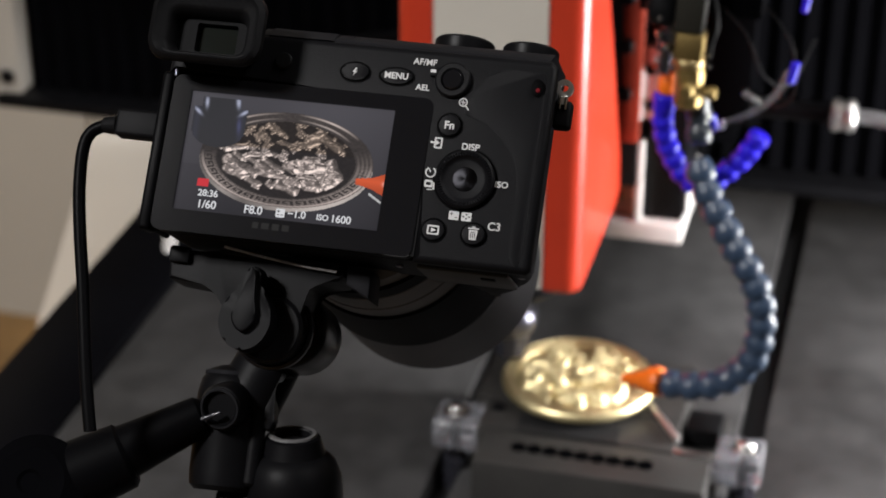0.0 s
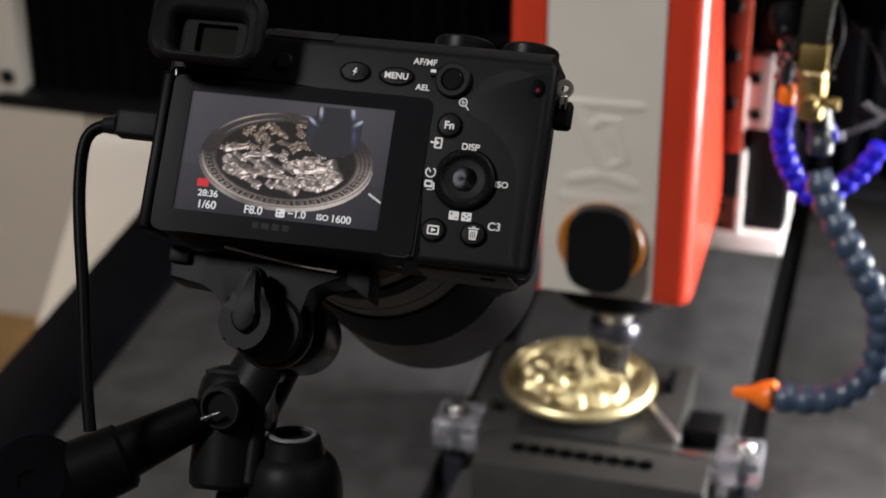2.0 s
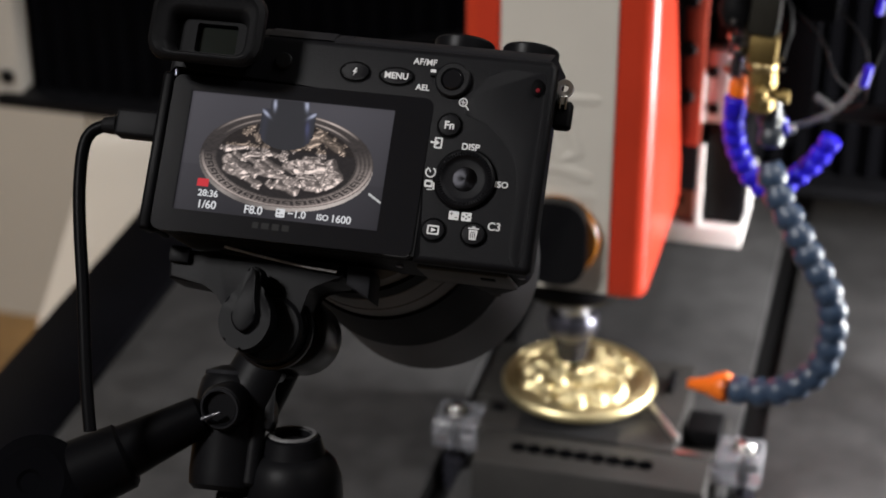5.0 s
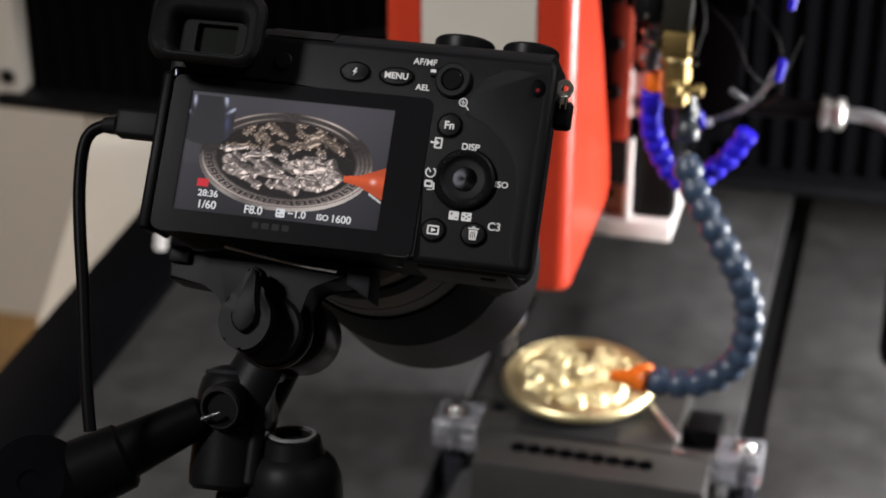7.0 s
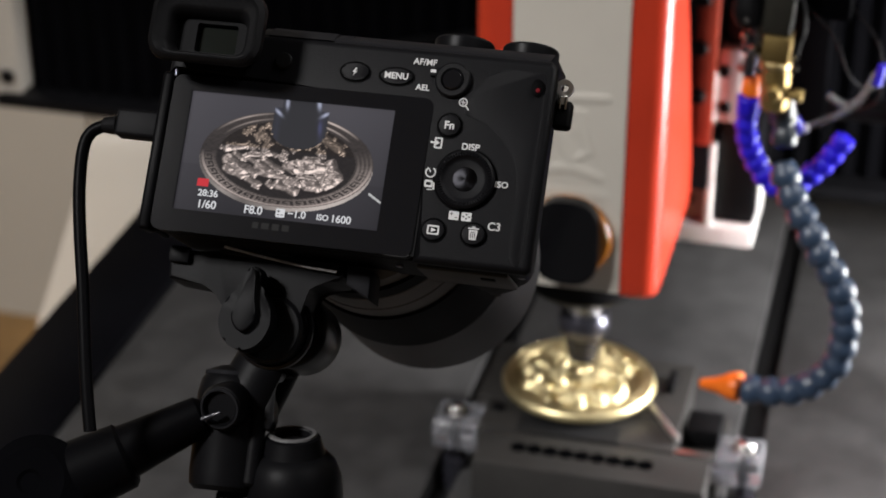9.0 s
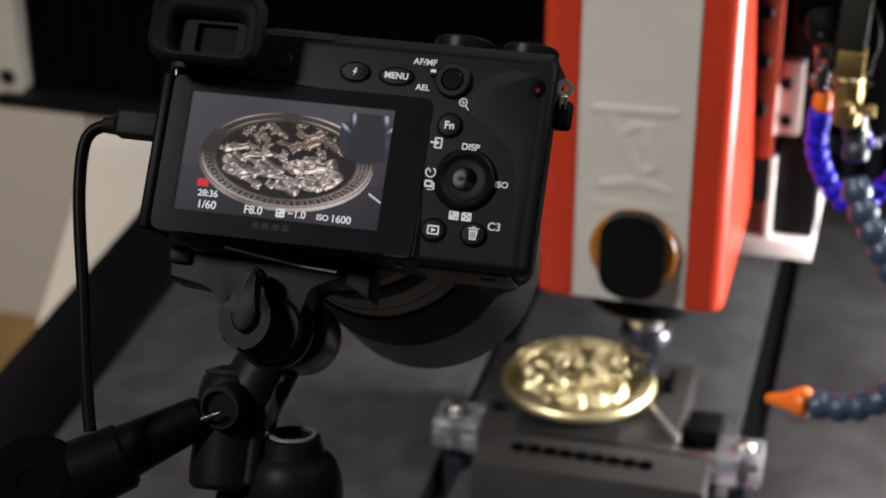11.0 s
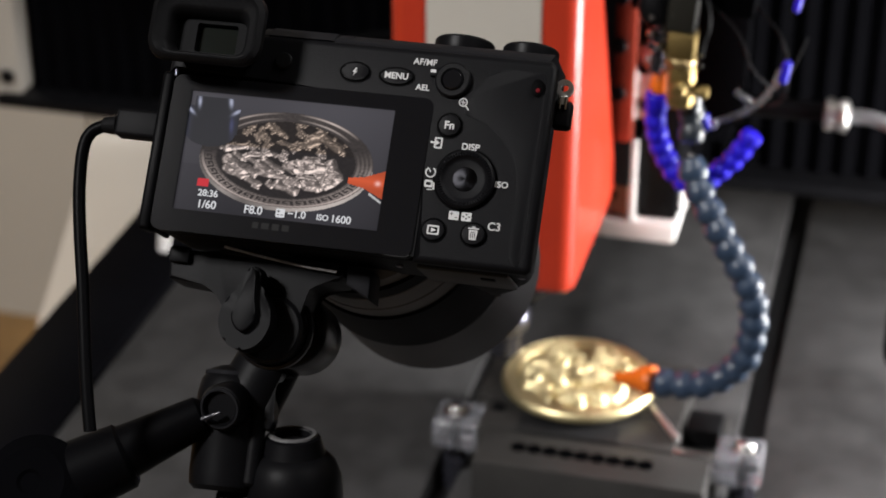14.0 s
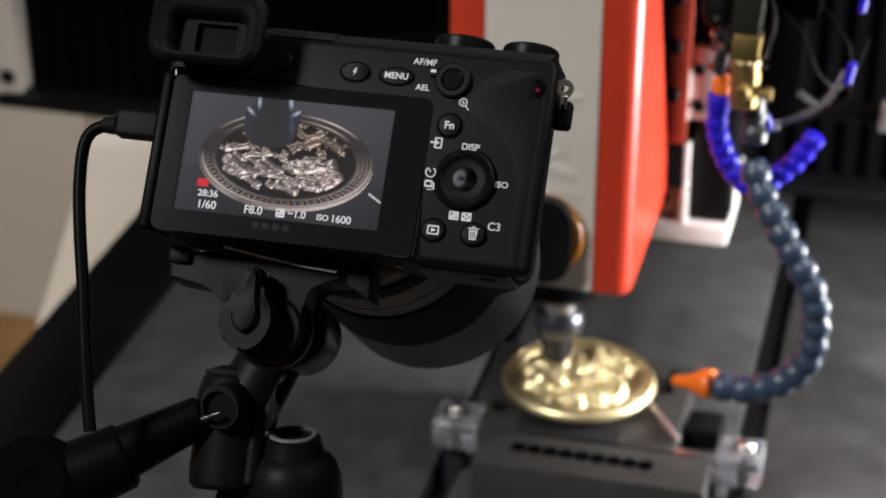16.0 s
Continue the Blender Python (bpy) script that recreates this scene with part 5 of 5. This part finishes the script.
    part("door_latch", box(*mm(63, 67.5, -27.7, -27.0), *mm(-15.5, -12.5), 0.3 * MM), TOP_BLACK, door)
    for x in (38.0, 75.5):
        part("base_screw", rod(mm(x, -26.0, -13), mm(x, -26.8 if x < 50 else -26.2, -13), 1.2 * MM, bevel=0.2 * MM, seg=12), DARK_STEEL, body)
    # side doors
    port = part("port_door", box(*mm(-43.2, -41.0, -24, 2.5), *mm(-28, -9.2), 0.8 * MM), BLACK_RUBBER, body, "ribbed rubber port door")
    for y in (-20, -15.5, -11, -6.5, -2):
        part("door_rib", box(*mm(-43.7, -43.0, y - 0.5, y + 0.5), *mm(-26, -11), 0.25 * MM), BLACK_RUBBER, port)
    return t, tool, noz


def support():
    """The bracket: a clamp, a swivel with a wing knob, an elbow post and a long arm to a stand."""
    t = thing("camera_bracket", pose(-0.01641, -0.44287, 0.3869, 51.86, 0, 1.05), "black articulated camera bracket with wing knob and long arm", "camera bracket")
    plate = part("clamp_plate", prism([(a * MM, b * MM) for a, b in ((-37.5, -28.6), (-22, -27.2), (18.9, -27.2), (19.5, -30.6), (17.7, -32.3), (10.6, -33.6), (8.4, -35.2), (7.6, -38), (7.4, -50), (-14.5, -50), (-16.4, -46), (-18.0, -42), (-20.9, -39.2), (-25, -38.2), (-36.5, -37.4))], -38 * MM, -20 * MM, 1.0 * MM, None, None, 3), BRACKET_BLACK, t, "black quick-release clamp")
    part("clamp_lip", prism([(a * MM, b * MM) for a, b in ((-21.4, -26.8), (18.4, -26.8), (17.6, -29.2), (-4, -28.2), (-20.5, -28.0))], -20.2 * MM, -18.6 * MM, 0.6 * MM, None, None, 3), TOP_BLACK, plate, "upper lip, lighter black for its highlight")
    # thin rod along the lip, its highlight put in as colour
    part("lip_highlight", tube([mm(*p) for p in ((-19.5, -25.8, -18.4), (-11.3, -27.0, -18.3), (-2.0, -28.2, -18.2), (7.3, -29.2, -18.2), (14.5, -29.6, -18.2), (17.3, -29.7, -18.3))], 0.45 * MM, 10), HIGHLIGHT_GREY, plate, "pale grey strip drawn as the lip's highlight")
    part("clamp_jaw", box(*mm(-37, -30, -32.5, -27.2), *mm(-20.5, -17.6), 1 * MM), BRACKET_BLACK, plate)
    part("clamp_wedge", prism([(a * MM, b * MM) for a, b in ((19.9, -26.6), (27.7, -27.6), (28.3, -36.9), (20.4, -32.9))], -34 * MM, -20 * MM, 0.6 * MM), TOP_BLACK, plate)
    drum = [(0, 0), (0.0104, 0.0), (0.0118, 0.0006), (0.0124, 0.0020), (0.0125, 0.0210), (0.0121, 0.0226), (0.0112, 0.0234), (0.0098, 0.0236), (0.0094, 0.0228), (0.0090, 0.0222), (0, 0.0222)]
    body = part("swivel", lathe(drum, pose(*mm(-0.4, -46.6, -60)), 56), BRACKET_GLOSS, t, "round swivel drum")
    part("swivel_neck", rod(mm(-6, -34, -36), mm(-5, -50, -48), 9 * MM, 11 * MM, 1 * MM), BRACKET_BLACK, t)
    part("swivel_ring", lathe([(0.0085, 0), (0.0098, 0), (0.0098, 0.004), (0.0085, 0.004)], pose(*mm(-4.0, -48.0, -38)), 40), BRACKET_BLACK, t)
    knob = part("wing_knob", prism(flowing([(a * MM, b * MM) for a, b in ((-8.2, -33.8), (-6.0, -32.2), (-3.8, -33.4), (-2.9, -39), (0.6, -43.5), (1.6, -50), (-1.2, -55.8), (-6.6, -58.2), (-12.0, -55.8), (-14.6, -50), (-13.4, -43.5), (-9.6, -39))]), -17 * MM, -9 * MM, 0.9 * MM, None, None, 3), BRACKET_BLACK, t, "black wing knob")
    part("knob_rib", prism(flowing([(a * MM, b * MM) for a, b in ((-7.4, -34.5), (-6.0, -33.4), (-4.6, -34.4), (-3.8, -42), (-2.6, -49), (-6.4, -53), (-10.2, -49), (-8.6, -42))]), -9.6 * MM, -6.6 * MM, 0.8 * MM, None, None, 3), BRACKET_BLACK, knob)
    part("knob_collar", lathe([(0, 0), (0.0096, 0), (0.0108, 0.0012), (0.0108, 0.0060), (0.0098, 0.0072), (0.0094, 0.0066), (0, 0.0066)], pose(*mm(-1.5, -49.5, -26)), 44), BLACK_PAINT, knob)
    part("collar_ring", lathe([(0.0112, 0.0), (0.0122, 0.0), (0.0126, 0.0008), (0.0126, 0.0026), (0.0118, 0.0034), (0.0112, 0.0030)], pose(*mm(-1.5, -49.0, -27)), 56), BRACKET_GLOSS, knob, "glossy black ring")
    part("knob_axle", rod(mm(-6, -50, -50), mm(-6, -50, -19), 8 * MM, bevel=1 * MM), BRACKET_BLACK, knob)
    stem = part("stem", rod(mm(-7, -50, -52), mm(-15, -72, -52), 10.5 * MM, 11.0 * MM, 1.5 * MM), BRACKET_BLACK, t)
    barrel = part("elbow_barrel", lathe([(0, 0), (0.0095, 0), (0.0112, 0.0016), (0.0116, 0.006), (0.0114, 0.028), (0.0116, 0.029), (0.0116, 0.031), (0.0108, 0.0355), (0.0085, 0.0388), (0.005, 0.0402), (0, 0.0405)], along(mm(-17.9, -99.5, -53), mm(-19.4, -59.5, -51)), 44), BRACKET_BLACK, t, "black elbow barrel with a domed top")
    part("barrel_ring", lathe([(0.0092, 0.0372), (0.0100, 0.0370), (0.0098, 0.0382), (0.0090, 0.0384)], along(mm(-17.9, -99.5, -53), mm(-19.4, -59.5, -51)), 44), TOP_BLACK, barrel)
    part("barrel_spine", rod(mm(-8.4, -66, -46), mm(-8.0, -97, -48), 2.6 * MM, 3.0 * MM, 1 * MM), BRACKET_BLACK, barrel)
    part("clamp_lever", prism(flowing([(a * MM, b * MM) for a, b in ((-7.5, -62.0), (-4.5, -60.2), (0.4, -60.6), (-2.6, -62.6), (-3.6, -67), (-2.6, -77), (-5.6, -78.5), (-7.4, -70))]), -50 * MM, -45 * MM, 0.8 * MM, None, None, 3), BRACKET_BLACK, t, "curved black clamp lever")
    post = part("elbow_post", lathe([(0, 0), (0.0115, 0), (0.0158, 0.004), (0.0160, 0.044), (0.0155, 0.0495), (0.0138, 0.0540), (0.0118, 0.0562), (0.0104, 0.0570), (0.0095, 0.0600), (0.0089, 0.0622), (0.0078, 0.0628), (0.0062, 0.0628), (0.0058, 0.0606), (0.0034, 0.0606), (0.0032, 0.0616), (0, 0.0616)], along(mm(6.4, -136.4, -76.4), mm(2.6, -79.4, -51.7)), 40), BRACKET_BLACK, t, "black elbow post with a ringed cap")
    part("cap_ring", lathe([(0.0060, 0), (0.0079, 0), (0.0076, 0.0008), (0.0063, 0.0008)], along(mm(2.6, -78.9, -51.5), mm(2.5, -76.9, -50.6)), 36), LENS_GREY, post, "grey cap ring")
    part("elbow_bridge", box(*mm(-20, 10, -118, -98), *mm(-72, -50), 3 * MM, 3), BRACKET_BLACK, post)
    joint = part("arm_joint", lathe([(0, 0), (0.0062, 0), (0.0074, 0.0012), (0.0076, 0.010), (0.0068, 0.0118), (0.0054, 0.0122), (0.0048, 0.0106), (0, 0.0106)], along(mm(-16.6, -71.4, -46), mm(-17.6, -74.8, -34)), 36), BRACKET_BLACK, t, "round arm joint")
    part("joint_ring", lathe([(0.0056, 0.0121), (0.0066, 0.0119), (0.0064, 0.0126), (0.0058, 0.0127)], along(mm(-16.6, -71.4, -46), mm(-17.6, -74.8, -34)), 36), TOP_BLACK, joint)
    part("arm", rod(mm(-24, -76, -42), mm(-64, -104, -34), 6.5 * MM, 10.5 * MM, 2 * MM), ARM_BLACK, t, "long black arm")
    part("arm_sleeve", rod(mm(-46, -92.5, -38), mm(-66, -105.5, -33.5), 10.8 * MM, 12.0 * MM, 1.5 * MM), ARM_BLACK, t)
    part("arm_screw", rod(mm(-16.6, -76.0, -33), mm(-22.6, -79.0, -33), 0.7 * MM, bevel=0.2 * MM, seg=16), NUT_BLACK, t, "bright steel screw")
    part("end_joint", lathe([(0, -0.014), (0.011, -0.013), (0.0165, -0.007), (0.0172, 0.0), (0.0165, 0.007), (0.011, 0.012), (0.004, 0.0125), (0.003, 0.0115), (0, 0.0115)], along(mm(-71, -108, -32), mm(-70, -106, -20)), 40), BELLOWS_BLACK, t, "large rounded end joint")
    return t


def stand(t):
    """The upright below the arm's end, standing on the bed."""
    m = t.matrix_basis
    top = m @ Vector(mm(-71, -112, -36))
    s = thing("stand_post", pose(top.x, top.y, 0), "black stand post carrying the camera bracket", "stand")
    part("pole", rod((0, 0, 0.012), (0, 0, top.z), 0.009, bevel=0.001), BLACK_PAINT, s)
    part("base_disc", lathe([(0, 0), (0.06, 0), (0.06, 0.009), (0.057, 0.012), (0, 0.012)], None, 48), BLACK_PAINT, s)


# ---------------------------------------------------------------- build
SCREEN_GLOW = glow("screen_glow", (1, 1, 1), 1.0, "shown")
READOUT = glow("readout_glow", (0.85, 0.85, 0.88), 0.75)
RED_GLINT = material("red_glint", (0.12, 0.006, 0.01), 0.4, vary=0.05, rough_vary=0.03, spec=0.05)
STEEL_DARK_SPUN = material("spun_dark_metal", (0.016, 0.016, 0.018), 0.42, metal=1.0, vary=0.1)
spun = STEEL_DARK_SPUN.node_tree
turned = spun.nodes.new("ShaderNodeTangent")
turned.direction_type, turned.axis = "RADIAL", "Z"
spun.nodes["Principled BSDF"].inputs["Anisotropic"].default_value = 0.85
spun.links.new(turned.outputs[0], spun.nodes["Principled BSDF"].inputs["Tangent"])

room()
for (lx, ly), sx, sy, watts in LAMPS:
    ceiling_light(lx, ly, sx, sy, watts)
machine_bed()
gantry()
work_light(1, 0.46, 0.09, 0.125, 0.18, 0.165, 8.0)
relief_lumps()
fixture()
medal()
clamp(-0.0680, -0.033, 0.0056, 0.0040, "clear acrylic clamp with a steel bolt on the bed")
clamp(0.0995, -0.030, -0.0025, 0.0, "clear acrylic clamp with a steel bolt beside the black pad")
head = spindle_head()
still_camera, tool_image, nozzle_image = digital_camera()
bracket = support()
stand(bracket)


# ---------------------------------------------------------------- movement
HEAD = [(0, -0.0447, -0.0003), (0.5, -0.0286, 0.0017), (1, -0.0163, 0.0024), (1.5, -0.0013, 0.0031), (2, 0.0154, 0.0004), (2.5, 0.0287, -0.0008), (3, 0.0387, -0.0013), (3.5, 0.03, 0.0), (4, 0.0181, 0.0013), (4.2, 0.0146, -0.0003), (5.2, -0.0163, 0.002), (6.3, -0.0477, -0.0007), (6.5, -0.0496, 0.0001), (7, -0.0511, 0.0004), (7.5, -0.0435, -0.0006), (8, -0.0289, 0.0017), (8.5, -0.0174, 0.0023), (9, -0.0026, 0.0029), (9.2, 0.0072, 0.0028), (9.9, 0.0275, 0.0), (10.6, 0.0385, -0.0012), (11.3, 0.0251, -0.0008), (11.5, 0.0204, 0.0011), (12, 0.0094, 0.0016), (12.5, -0.0086, 0.0009), (13, -0.022, 0.0016), (13.5, -0.0362, 0.001), (14, -0.0486, -0.0003), (14.5, -0.0529, -0.0004), (15, -0.0438, 0.0004), (15.5, -0.031, 0.0013), (16, -0.0173, 0.0023)]


def motions():
    walk(head, [(t, pose(x, 0, z)) for t, x, z in HEAD])
    walk(tool_image, [(t, pose((4.0 + 605 * (x + 0.0013)) * MM, 600 * (z - 0.003) * MM, 0)) for t, x, z in HEAD])
    walk(nozzle_image, [(t, pose(min(18.8 + 605 * (x + 0.0517), 34.0) * MM, 500 * z * MM, 0)) for t, x, z in HEAD])


motions()
